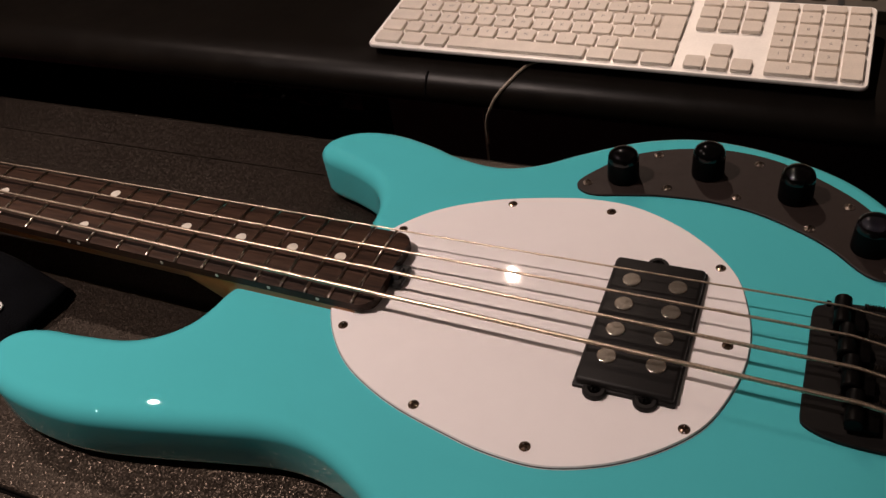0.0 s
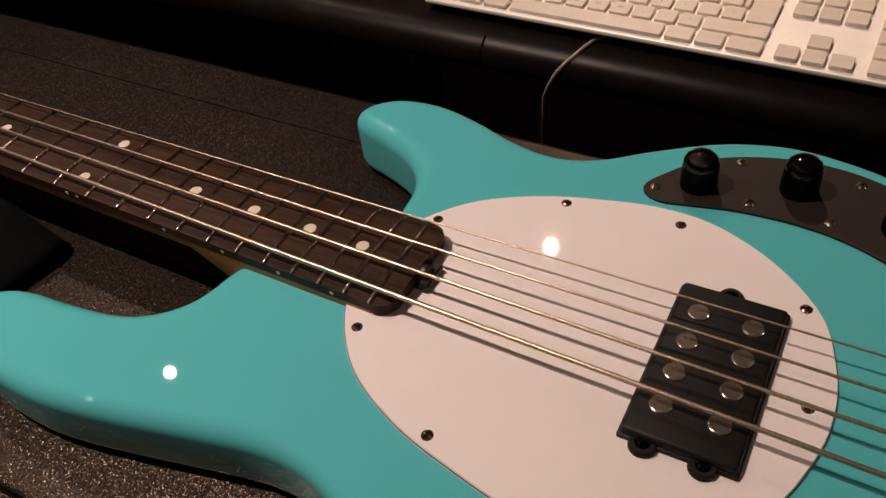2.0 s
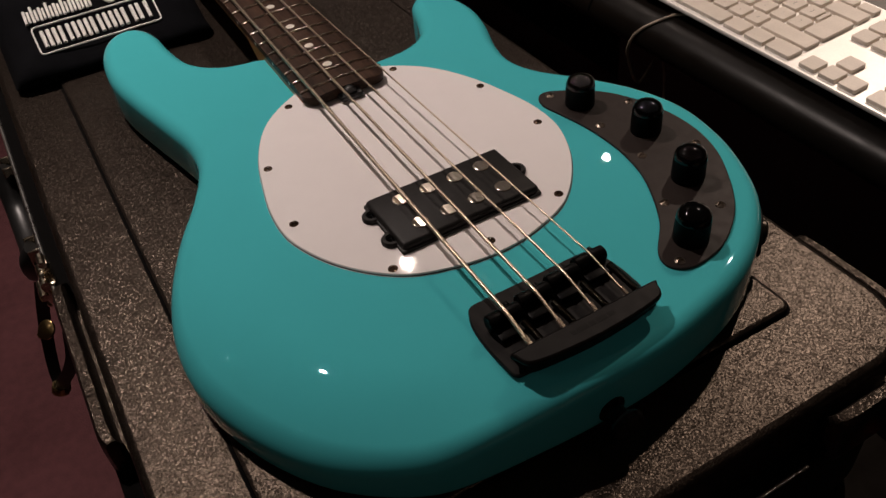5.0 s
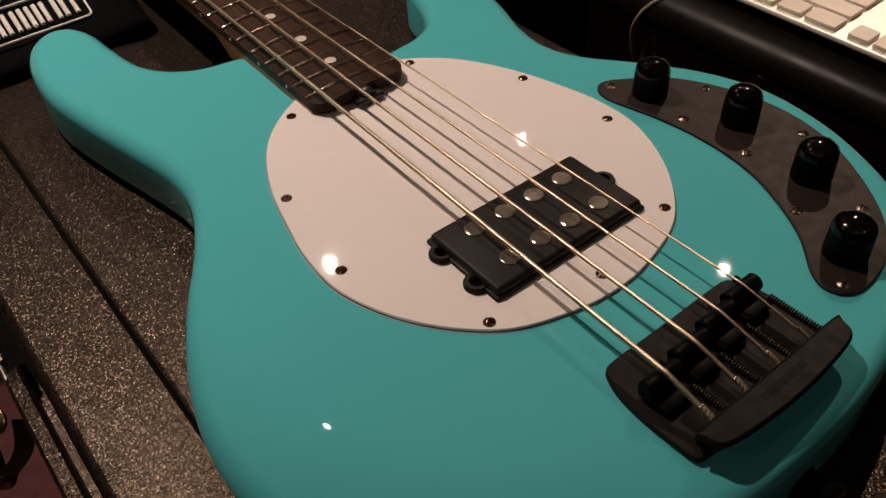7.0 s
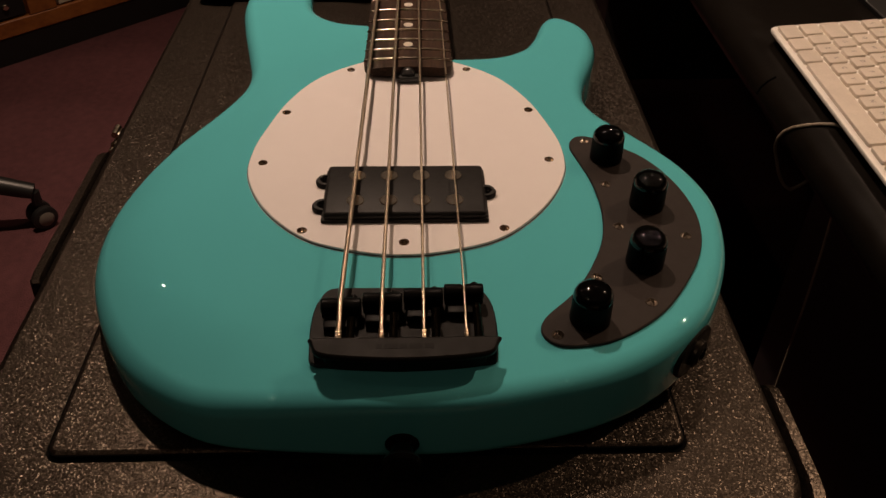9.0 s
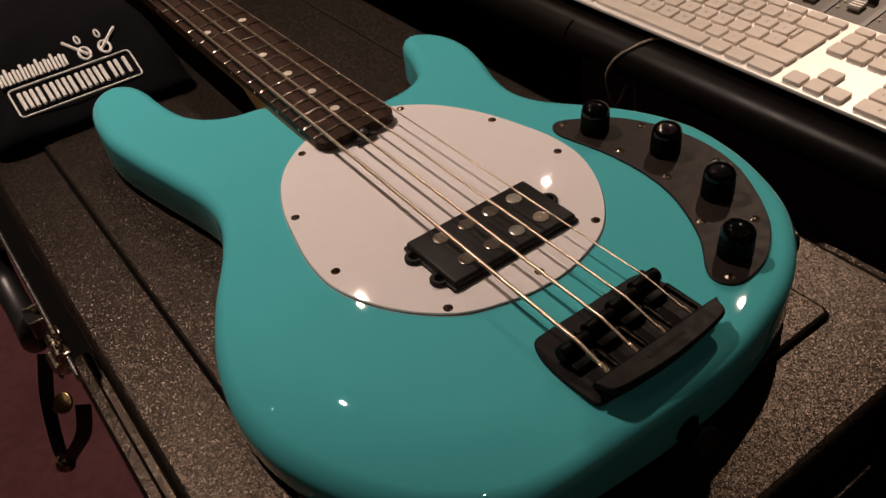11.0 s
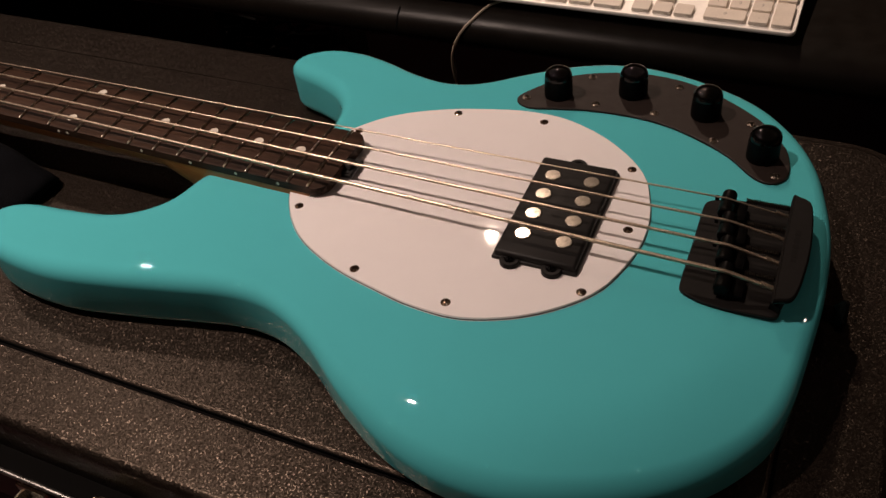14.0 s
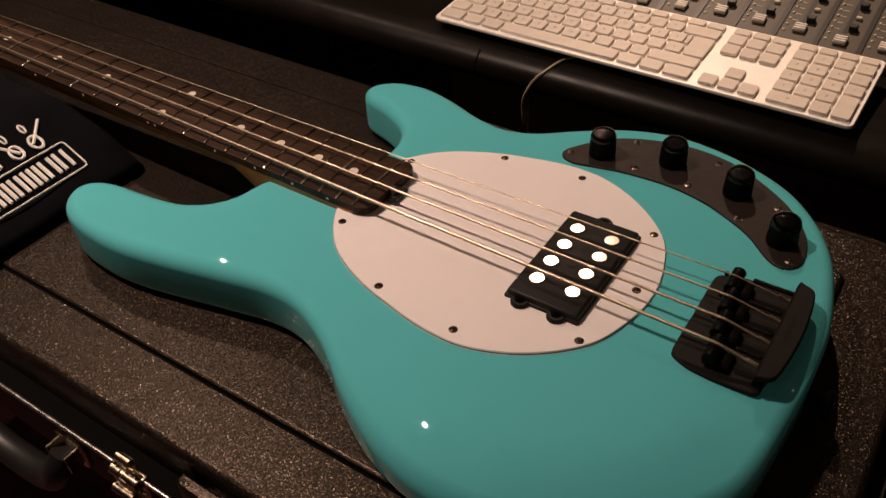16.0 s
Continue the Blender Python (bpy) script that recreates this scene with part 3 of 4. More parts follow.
    for k, (x, y) in enumerate(((-0.91, -0.026), (-0.95, -0.032), (-0.99, -0.033), (-0.985, 0.034))):
        s = -1 if y < 0 else 1
        part("tuning_peg", leaned(merge(lathe([(0.0, -0.001), (0.009, -0.001), (0.008, 0.002), (0.0055, 0.003), (0.0055, 0.016), (0.0, 0.017)], (x, y * 0.6, 0), 20),
                                 box(x - 0.012, x + 0.012, min(y, y + s * 0.045), max(y, y + s * 0.045), -0.013, -0.005, 0.004, 2))), "black", bass)


def build_bridge(bass):
    out = [(-14, -33), (-14, 0), (-14, 33), (-11, 38), (-3, 41.5), (8, 43), (20, 43), (32, 42), (36, 40), (37, 20), (37, -20), (36, -40), (32, -42), (20, -43), (8, -43), (-3, -41.5), (-11, -38)]
    line = eased(spline([(x * mm, (y - 1) * mm, 0) for x, y in out], 100), 3)
    br = part("bridge_plate", slab(line, [(0.0, 0.0002), (0.0, 0.0018), (0.0006, 0.0024)]), "bridge", bass, "black steel bridge plate")
    tail = [(31, -39.8), (31, 0), (31, 39.8), (34, 40.8), (38, 40), (41.5, 36), (43.7, 22), (44.8, 0), (43.7, -22), (41.5, -36), (38, -40), (34, -40.8)]
    line = eased(spline([(x * mm, (y - 0.2) * mm, 0) for x, y in tail], 100), 2)
    part("tail_bar", slab(line, [(0.005, 0.0005), (0.0042, 0.0072), (0.0018, 0.0094), (0.0003, 0.0108), (0.0, 0.0122), (0.0003, 0.0132), (0.0011, 0.0138)]), "bridge", bass, "black bridge tail bar")
    part("tail_mark", merge(*[box(0.0358, 0.0386, y, y + w, 0.0137, 0.0139) for y, w in ((-0.0125, 0.0025), (-0.0092, 0.006), (-0.0022, 0.003), (0.0018, 0.0056), (0.0083, 0.004))]), "mark", bass)
    for k in range(4):
        yb, yn, r, sx = string_at(k)
        top = STRING_Z - crown((k - 1.5) * 0.018) * 0.6 - r
        y0, y1 = yb - 0.0091, yb + 0.0091
        # a barrel across the front with a string groove, and a lower block behind it
        blk = merge(lathe([(0.0, -0.0092), (0.0034, -0.0092), (0.004, -0.0086), (0.004, -0.0014), (0.0032, -0.0004), (0.0032, 0.0004), (0.004, 0.0014), (0.004, 0.0086), (0.0034, 0.0092), (0.0, 0.0092)], (sx - 0.0012, yb, top - 0.0035), 20, "y"),
                    box(sx - 0.0045, sx + 0.002, y0, y1, 0.0045, top - 0.004, 0.0009, 2),
                    box(sx + 0.0005, sx + 0.0095, y0 + 0.0012, y1 - 0.0014, 0.0032, top - 0.0064, 0.0009, 2))
        sd = part("saddle", blk, "saddle", bass, "black bridge saddle")
        for dy in (-0.0066, 0.0072):
            part("height_screw", lathe([(0.0, 0.0024), (0.0013, 0.0024), (0.0013, top - 0.0002), (0.001, top + 0.0002), (0.0005, top - 0.0008), (0.0, top - 0.0008)], (sx - 0.0012, yb + dy, 0), 10), "saddle", sd)
        part("length_screw", lathe([(0.0, -0.0064), (0.0016, -0.0064), (0.0016, -0.0084), (0.0, -0.0088)], (sx, yb + 0.0054, 0.0086), 10, "x"), "saddle", sd)
        prof = [(0.0, sx + 0.008)]
        x = sx + 0.008
        while x < 0.0305:
            prof += [(0.0012, x), (0.002, x + 0.0004), (0.0012, x + 0.0008)]
            x += 0.00115
        prof += [(0.0, 0.0315)]
        part("spring", lathe(prof, (0, yb + 0.0054, 0.0104), 10, "x"), "spring", sd)


def build_body_fittings(bass):
    part("strap_button", lathe([(0.0, 0.0), (0.0085, 0.0), (0.0075, 0.002), (0.005, 0.004), (0.005, 0.008), (0.0085, 0.011), (0.0095, 0.013), (0.0085, 0.015), (0.003, 0.0155), (0.0, 0.0145)], (0.0555, -0.002, -0.028), 28, "x"), "knob", bass, "black strap button")
    j = Matrix.Translation((0.0085, 0.139, -0.021)) @ Matrix.Rotation(radians(48), 4, "Z")
    oval = [(0.017 * math.cos(t), 0.0125 * math.sin(t), 0) for t in (2 * math.pi * i / 40 for i in range(40))]
    pl = turned(slab([Vector(p) for p in oval], [(0, -0.001), (0, 0.0012), (0.0006, 0.0018)]), Matrix.Rotation(radians(90), 4, "Y") @ Matrix.Rotation(radians(90), 4, "Z"))
    jack = part("jack_plate", turned(pl, j), "bridge", bass, "black oval output jack plate")
    part("jack_socket", turned(lathe([(0.0042, 0.001), (0.0072, 0.001), (0.0072, 0.0045), (0.0055, 0.0058), (0.0042, 0.0058), (0.004, -0.004), (0.0, -0.004)], (0, 0, 0), 24, "x"), j), "spring", jack, "steel output jack socket")


def build_bass():
    bass = thing("bass_guitar", (-0.15, 0, -BODY_H), "glossy teal four-string bass guitar lying on its case", "bass guitar")
    build_body(bass)
    build_hardware(bass)
    build_pickup(bass)
    build_neck(bass)
    build_bridge(bass)
    build_strings(bass)
    build_body_fittings(bass)


build_bass()

# ---- the case under the bass ----
CASE_Z = -BODY_H - 0.0005
PANEL_X, PANEL_Y0, PANEL_Y1 = 0.049, -0.166, 0.131


def rounded(x0, x1, y0, y1, r, n=7):
    pts = []
    for cx, cy, a0 in ((x1 - r, y1 - r, 0), (x0 + r, y1 - r, 90), (x0 + r, y0 + r, 180), (x1 - r, y0 + r, 270)):
        for i in range(n):
            a = radians(a0 + 90 * i / (n - 1))
            pts.append(Vector((cx + r * math.cos(a), cy + r * math.sin(a), 0)))
    return pts


STRAP = [(-0.318, -0.238, -0.115), (-0.332, -0.252, -0.165), (-0.327, -0.262, -0.207), (-0.32, -0.264, -0.225), (-0.306, -0.258, -0.207), (-0.279, -0.241, -0.165), (-0.268, -0.232, -0.13)]


def build_case():
    z = CASE_Z
    floor_z = z - 0.125
    cs = thing("guitar_case", (-0.5, -0.015, floor_z), "closed black textured plastic guitar case lying flat", "guitar case")
    lid = part("lid", slab(rounded(-1.19, 0.101, -0.2122, 0.181, 0.042, 10), [(0.0, z - 0.0368), (0.0, z - 0.01), (0.0008, z - 0.0064), (0.0024, z - 0.0044), (0.005, z - 0.0037)]), "case", cs, "textured black plastic lid")
    panel = rounded(-1.14, PANEL_X, PANEL_Y0, PANEL_Y1, 0.006, 5)
    # near-black side and strip: the shade at the panel's edge put into colour
    part("panel_side", slab(panel, [(0.0, z - 0.0085), (0.0, z - 0.0012), (0.0008, z - 0.0009)]), "seal_shade", lid)
    part("raised_panel", slab(panel, [(0.0006, z - 0.0009), (0.0014, z - 0.0003), (0.0026, z)]), "case", lid)
    part("panel_groove", slab(rounded(-1.1415, PANEL_X + 0.0015, PANEL_Y0 - 0.0015, PANEL_Y1 + 0.0015, 0.0075, 5), [(0.0, z - 0.0085), (0.0, z - 0.0034)]), "seal_shade", lid, "dark strip that stands in for the shade round the raised panel")
    part("base_shell", slab(rounded(-1.185, 0.106, -0.217, 0.179, 0.044, 10), [(0.012, floor_z), (0.003, floor_z + 0.006), (0.0, floor_z + 0.02), (0.0, z - 0.04)]), "case_side", cs, "black plastic lower shell")
    # aluminium rims where lid and shell meet
    part("rim", slab(rounded(-1.1905, 0.11, -0.2248, 0.1815, 0.048, 10), [(0.006, z - 0.041), (0.0, z - 0.04), (0.0, z - 0.0372), (0.006, z - 0.0365)]), "seal_shade", cs, "black seal between lid and shell")
    part("rim_edge", tube([(-1.16, -0.2258, z - 0.0378), (-0.24, -0.2258, z - 0.0378)], 0.0017, 10), "alu", cs, "thin aluminium edge")
    part("rim_edge", tube([(0.1112, -0.112, z - 0.0376), (0.1112, 0.084, z - 0.0376)], 0.0011, 10), "alu", cs, "thin aluminium edge")
    part("rim_edge", tube([(0.1106, -0.112, z - 0.0412), (0.1106, 0.03, z - 0.0412)], 0.0011, 10), "alu", cs, "thin aluminium edge")
    # a corner guard and a side bumper, proud of the lid's side
    def guard_band(path):
        """A thick moulded band that follows the lid's side, thinner at both ends."""
        sec = [(-0.002, -0.05), (0.008, -0.05), (0.0122, -0.0465), (0.0138, -0.04), (0.014, -0.02), (0.0134, -0.0145), (0.0118, -0.0118), (0.0064, -0.0112), (0.005, -0.013), (0.0044, -0.032), (-0.002, -0.032)]
        bm = bmesh.new()
        rows = []
        last = len(path) - 1
        for i, p in enumerate(path):
            d = (path[min(i + 1, last)] - path[max(i - 1, 0)]).normalized()
            k = (0.35, 0.8, 0.95, 1.0)[min(i, last - i, 3)]
            rows.append([bm.verts.new((p.x - d.y * o * k, p.y + d.x * o * k, z - 0.034 + (h + 0.034) * (0.75 + 0.25 * k))) for o, h in sec])
        for a, b in zip(rows, rows[1:]):
            for i in range(len(sec)):
                j = (i + 1) % len(sec)
                bm.faces.new((a[i], a[j], b[j], b[i]))
        bm.faces.new(rows[0])
        bm.faces.new(rows[-1])
        return bm

    def corner_path(x0, y_end):
        """From x0 along the treble side, round the corner and down the end to y_end."""
        cx, cy, r = 0.059, 0.139, 0.042
        y = cy + r
        pts = [Vector((x0 + u, y, 0)) for u in (0.0, 0.002, 0.005)] + [Vector((x0 + (cx - x0) * u, y, 0)) for u in (0.3, 0.6, 0.9)]
        pts += [Vector((cx + r * math.sin(radians(t)), cy + r * math.cos(radians(t)), 0)) for t in range(0, 91, 10)]
        return pts + [Vector((cx + r, y_end + u, 0)) for u in (0.012, 0.005, 0.002, 0.0)]
    part("corner_guard", guard_band(corner_path(0.0, 0.098)), "case", cs, "thick textured corner guard")
    bumper = [Vector((x, -0.2122, 0)) for x in (-0.083, -0.085, -0.089, -0.096, -0.13, -0.18, -0.216, -0.224, -0.228, -0.23)]
    part("side_bumper", guard_band(bumper), "case", cs, "short thick textured bumper")
    # latches
    for x in (-0.274, -0.72):
        la = part("latch", merge(box(x - 0.013, x + 0.013, -0.2275, -0.2225, z - 0.062, z - 0.034, 0.0012, 2), lathe([(0.0, -0.012), (0.0036, -0.012), (0.0036, -0.004), (0.0028, -0.0035), (0.0028, 0.0035), (0.0036, 0.004), (0.0036, 0.012), (0.0, 0.012)], (x, -0.2295, z - 0.036), 16, "x")), "chrome", cs, "chrome latch")
        part("hook", merge(box(x - 0.0055, x + 0.0055, -0.2265, -0.2225, z - 0.036, z - 0.022, 0.0012, 2), lathe([(0.0, -0.006), (0.0026, -0.006), (0.0026, 0.006), (0.0, 0.006)], (x, -0.2262, z - 0.0225), 14, "x")), "chrome", la)
        part("latch_lever", merge(box(x - 0.008, x + 0.008, -0.2335, -0.2275, z - 0.056, z - 0.036, 0.0018, 2), lathe([(0.0, -0.009), (0.003, -0.009), (0.003, 0.009), (0.0, 0.009)], (x, -0.2345, z - 0.047), 14, "x")), "chrome", la)
        for dx, dz, q in ((-0.01, -0.05, 0.0026), (0.01, -0.05, 0.0026), (-0.009, -0.03, 0.0022), (0.009, -0.029, 0.0022), (0.0, -0.06, 0.003)):
            part("rivet", turned(lathe([(0.0, 0.0), (q, 0.0), (q * 0.9, q * 0.5), (q * 0.5, q * 0.85), (0.0, q)], seg=14), Matrix.Translation((x + dx, -0.2275 - 0.006 * (dx == 0), z + dz)) @ Matrix.Rotation(radians(90), 4, "X")), "chrome", la)
        part("lock_plate", turned(merge(lathe([(0.0, 0.0), (0.0062, 0.0), (0.007, 0.0006), (0.007, 0.0022), (0.0062, 0.0028), (0.0, 0.003)], seg=28), box(-0.0025, 0.0025, -0.009, -0.003, -0.004, 0.002, 0.001, 1)), Matrix.Translation((x + 0.026, -0.2405, z - 0.06)) @ Matrix.Rotation(radians(28), 4, "Y") @ Matrix.Rotation(radians(34), 4, "X")), "brass", la, "round brass lock plate")
    # handle with its brackets
    hx0, hx1 = -0.47, -0.342
    hd = part("handle", tube([(hx0, -0.231, z - 0.06), (hx0 + 0.004, -0.238, z - 0.072), (hx0 + 0.022, -0.24, z - 0.092), ((hx0 + hx1) / 2, -0.24, z - 0.1), (hx1 - 0.022, -0.24, z - 0.092), (hx1 - 0.004, -0.238, z - 0.072), (hx1, -0.231, z - 0.06)], 0.0105, 16, 40), "black", cs, "padded black carrying handle")
    for x in (hx0, hx1):
        part("bracket", merge(box(x - 0.012, x + 0.012, -0.2275, -0.222, z - 0.075, z - 0.047, 0.0015, 2), box(x - 0.0105, x - 0.0085, -0.238, -0.226, z - 0.069, z - 0.053, 0.0006, 1), box(x + 0.0085, x + 0.0105, -0.238, -0.226, z - 0.069, z - 0.053, 0.0006, 1)), "chrome", hd, "chrome handle bracket")
    # a loose strap loop that hangs from the handle's end
    run = spline(STRAP, 30, False)
    bm = bmesh.new()
    rows = [[bm.verts.new(p + Vector((0.0035 * s, 0.0045 * s, 0)) + Vector((0, 0, 0.0009 * q))) for s, q in ((-1, -1), (1, -1), (1, 1), (-1, 1))] for p in run]
    for a, b in zip(rows, rows[1:]):
        for i in range(4):
            bm.faces.new((a[i], a[(i + 1) % 4], b[(i + 1) % 4], b[i]))
    bm.faces.new(rows[0])
    bm.faces.new(rows[-1])
    st = part("strap", bm, "case_side", cs, "black hanging strap loop")
    part("strap_end", turned(lathe([(0.0062, -0.0035), (0.0072, -0.0035), (0.0076, 0.0), (0.0072, 0.0035), (0.0062, 0.0035), (0.006, 0.0), (0.0062, -0.0035)], seg=24), Matrix.Translation(STRAP[3]) @ Matrix.Rotation(radians(-25), 4, "X")), "brass", st, "brass strap end")
    # the low bench that carries it
    be = thing("bench", (-0.5, 0, -TOP), "plain low black bench under the case", "bench")
    part("seat", box(-1.1, 0.13, -0.15, 0.2, floor_z - 0.04, floor_z, 0.004, 2), "vinyl", be)
    for x in (-1.06, 0.09):
        for y in (-0.12, 0.1):
            part("leg", box(x - 0.02, x + 0.02, y - 0.02, y + 0.02, -TOP, floor_z - 0.04, 0.003, 1), "black", be)


build_case()


# ---- the pouch beside the neck ----
def build_pouch():
    z = CASE_Z
    po = thing("cloth_pouch", (-0.56, -0.115, z), "folded black velour pouch with white embroidery on the case", "pouch")
    # a soft cushion: rows across x with a rounded section
    prof = [(-0.474, 0.001), (-0.471, 0.006), (-0.477, 0.0135), (-0.497, 0.024), (-0.522, 0.037), (-0.547, 0.05), (-0.572, 0.057), (-0.62, 0.056), (-0.68, 0.048), (-0.71, 0.03), (-0.717, 0.012), (-0.71, 0.001)]
    prof = [tuple(p)[:2] for p in spline([(x, h, 0) for x, h in prof], 46, False)]
    bm = bmesh.new()
    rows = []
    ys = [i / 40 for i in range(41)]
    for u in ys:
        y = -0.2 + 0.172 * u
        e = min(u, 1 - u)
        k = min(1.0, (e / 0.1)) ** 0.34 if e > 0 else 0.0
        row = []
        for x, h in prof:
            sag = 0.004 * math.sin(x * 70 + 3 * u) * math.sin(u * 9 + x * 31) * k
            full = min(max((y + 0.068) / 0.026, 0.0), 1.0)
            xx = -0.595 + (x + 0.595) * (0.94 + 0.06 * k) + (0.026 * full * min(h / 0.04, 1.0) if x > -0.6 else 0.0)
            row.append(bm.verts.new((xx, y, z + 0.0008 + (h - 0.0008) * (0.12 + 0.88 * k) + (sag * 0.5 if h > 0.01 else 0))))
        rows.append(row)
    for a, b in zip(rows, rows[1:]):
        for i in range(len(prof) - 1):
            bm.faces.new((a[i], a[i + 1], b[i + 1], b[i]))
        bm.faces.new((a[-1], a[0], b[0], b[-1]))
    bm.faces.new(rows[0])
    bm.faces.new(rows[-1])
    part("pouch_body", bm, "cloth", po, smooth=80)

    def on_face(u, v):
        """Place on the sloping front: u along y, v up the slope."""
        a, b = Vector((-0.4825, 0, z + 0.0175)), Vector((-0.547, 0, z + 0.0512))
        p = a.lerp(b, v)
        return Vector((p.x + 0.0006, -0.17 + 0.104 * u, p.z + 0.0007))

    def stitch(pairs, r):
        return tube([on_face(u, v) for u, v in pairs], r, 6)
    em = part("embroidered_badge", stitch([(0.0, 0.12), (0.01, 0.09), (0.03, 0.08), (0.97, 0.08), (0.99, 0.09), (1.0, 0.12), (1.0, 0.44), (0.99, 0.47), (0.97, 0.48), (0.03, 0.48), (0.01, 0.47), (0.0, 0.44), (0.0, 0.12)], 0.0008), "thread", po, "white embroidered badge of plain shapes")
    u = 0.045
    for w in (0.135, 0.1, 0.09, 0.035, 0.1, 0.14, 0.115, 0.11):
        n = 1 if w < 0.05 else (3 if w > 0.12 else 2)
        for j in range(n):
            c = u + (w / 2 if n == 1 else 0.02 + j * (w - 0.04) / (n - 1))
            part("badge_bar", stitch([(c, 0.16), (c, 0.4)], 0.0017), "thread", em)
        u += w + 0.011
    for i in range(9):
        u = -0.01 + 0.062 * i
        part("badge_bar", stitch([(u, 0.55), (u + 0.006, 0.74 + 0.04 * (i % 2))], 0.0013), "thread", em)
        part("badge_bar", stitch([(u + 0.03, 0.56), (u + 0.034, 0.72)], 0.0011), "thread", em)
    for u in (0.68, 0.85):
        part("badge_ring", stitch([(u + 0.045 * math.cos(a), 0.63 + 0.09 * math.sin(a)) for a in (2 * math.pi * i / 14 for i in range(15))], 0.0013), "thread", em)
        part("badge_ring", stitch([(u + 0.018 * math.cos(a), 0.85 + 0.06 * math.sin(a)) for a in (2 * math.pi * i / 10 for i in range(11))], 0.0009), "thread", em)
    part("badge_bar", stitch([(0.7, 0.6), (0.56, 0.88)], 0.0014), "thread", em)
    part("badge_bar", stitch([(0.82, 0.62), (1.0, 0.86)], 0.0014), "thread", em)

build_pouch()


def build_strap():
    z = CASE_Z
    st = thing("folded_strap", (-0.765, -0.08, z), "folded grey webbing strap lying on the case behind the pouch", "strap")
    for i in range(5):
        x = -0.745 - 0.0105 * i
        band = box(-0.0036, 0.0036, -0.046, 0.046, 0.0, 0.004 + 0.0012 * (i % 2), 0.0012, 2)
        part("strap_fold", turned(band, Matrix.Translation((x, -0.08, z + 0.0002)) @ Matrix.Rotation(radians(-3 + 1.5 * i), 4, "Z")), "webbing", st)


build_strap()


# ---- console with the keyboard ----
ARM_Z = -0.058


def build_console():
    co = thing("mixing_console", (-0.3, 0.7, -TOP), "large black mixing console with a padded armrest", "mixing console")
    # armrest: a padded vinyl roll, extruded along x
    sec = [(0.62, -0.058), (0.45, ARM_Z), (0.345, ARM_Z), (0.334, ARM_Z - 0.0006), (0.325, ARM_Z - 0.0022), (0.317, ARM_Z - 0.005), (0.3105, ARM_Z - 0.0095), (0.3065, ARM_Z - 0.0145), (0.304, ARM_Z - 0.021), (0.306, ARM_Z - 0.03), (0.314, ARM_Z - 0.037), (0.33, ARM_Z - 0.04), (0.62, ARM_Z - 0.045)]
    bm = bmesh.new()
    xs = [-2.2 + 0.08 * i for i in range(42)]
    rows = [[bm.verts.new((x, y, z)) for y, z in sec] for x in xs]
    for a, b in zip(rows, rows[1:]):
        for i in range(len(sec)):
            j = (i + 1) % len(sec)
            bm.faces.new((a[i], a[j], b[j], b[i]))
    bm.faces.new(rows[0])
    bm.faces.new(rows[-1])
    part("armrest", bm, "vinyl", co, "padded black vinyl armrest", smooth=50)
    part("cover_joint", tube([(-0.356, y, z + 0.0002) for y, z in sec[5:9]], 0.0011, 6), "seal_shade", co, "joint in the vinyl cover")
    for x0, x1 in ((-2.2, -1.65), (-0.5, 1.06)):
        part("pedestal", box(x0, x1, 0.47, 1.0, -TOP, -0.1, 0.003, 1), "black", co, "black console pedestal")
    for x0, x1 in ((-1.652, -1.2), (-0.87, -0.498)):
        part("back_panel", box(x0, x1, 0.975, 0.995, -TOP, -0.06, 0.002, 1), "black", co, "black back panel")
    part("back_panel", box(-1.202, -0.868, 0.975, 0.995, -TOP, -0.605, 0.002, 1), "black", co)
    tilt = Matrix.Translation((0, 0.452, -0.052)) @ Matrix.Rotation(radians(9), 4, "X")
    part("channel_panel", turned(box(-0.42, 1.08, 0.0, 0.55, -0.06, 0.004, 0.001, 1), tilt), "panel", co, "grey metal channel panel")
    part("side_panel", turned(box(-2.2, -0.424, 0.0, 0.8, -0.06, 0.0, 0.001, 1), tilt), "black", co)
    slot = shared("slot", box(-0.0022, 0.0022, -0.05, 0.05, -0.0005, 0.0003), "black", 0)
    cap = shared("cap", box(-0.0062, 0.0062, -0.0062, 0.0062, 0.0, 0.0036, 0.001, 2), "cap_grey")
    rib = shared("rib", box(-0.0058, 0.0058, -0.0011, 0.0011, -0.001, 0.0012, 0.0004, 1), "cap_white")
    lamp = shared("lens", lathe([(0.0, 0.0), (0.0016, 0.0), (0.0012, 0.0012), (0.0, 0.0015)], seg=10), "cream")
    knob = shared("trim_knob", lathe([(0.0, 0.0), (0.006, 0.0), (0.0055, 0.01), (0.0045, 0.0115), (0.0, 0.0118)], seg=16), "black")
    led = shared("button", box(-0.003, 0.003, -0.002, 0.002, 0.0, 0.003, 0.0006, 1), "cream")
    dark = shared("dark_button", box(-0.004, 0.004, -0.0035, 0.0035, 0.0, 0.006, 0.0008, 1), "black")
    line = shared("divider", box(-0.0025, 0.0025, 0.004, 0.54, 0.0, 0.0012), "black", 0)
    tick = shared("scale_mark", box(-0.003, 0.003, -0.0004, 0.0004, 0.0, 0.0002), "cream", 0)

    def put(name, me, x, y, z=0.004, label=""):
        p = tilt @ Vector((x, y, z))
        same_part(name, me, co, p, (9, 0, 0), label)
    rng = random.Random(4)
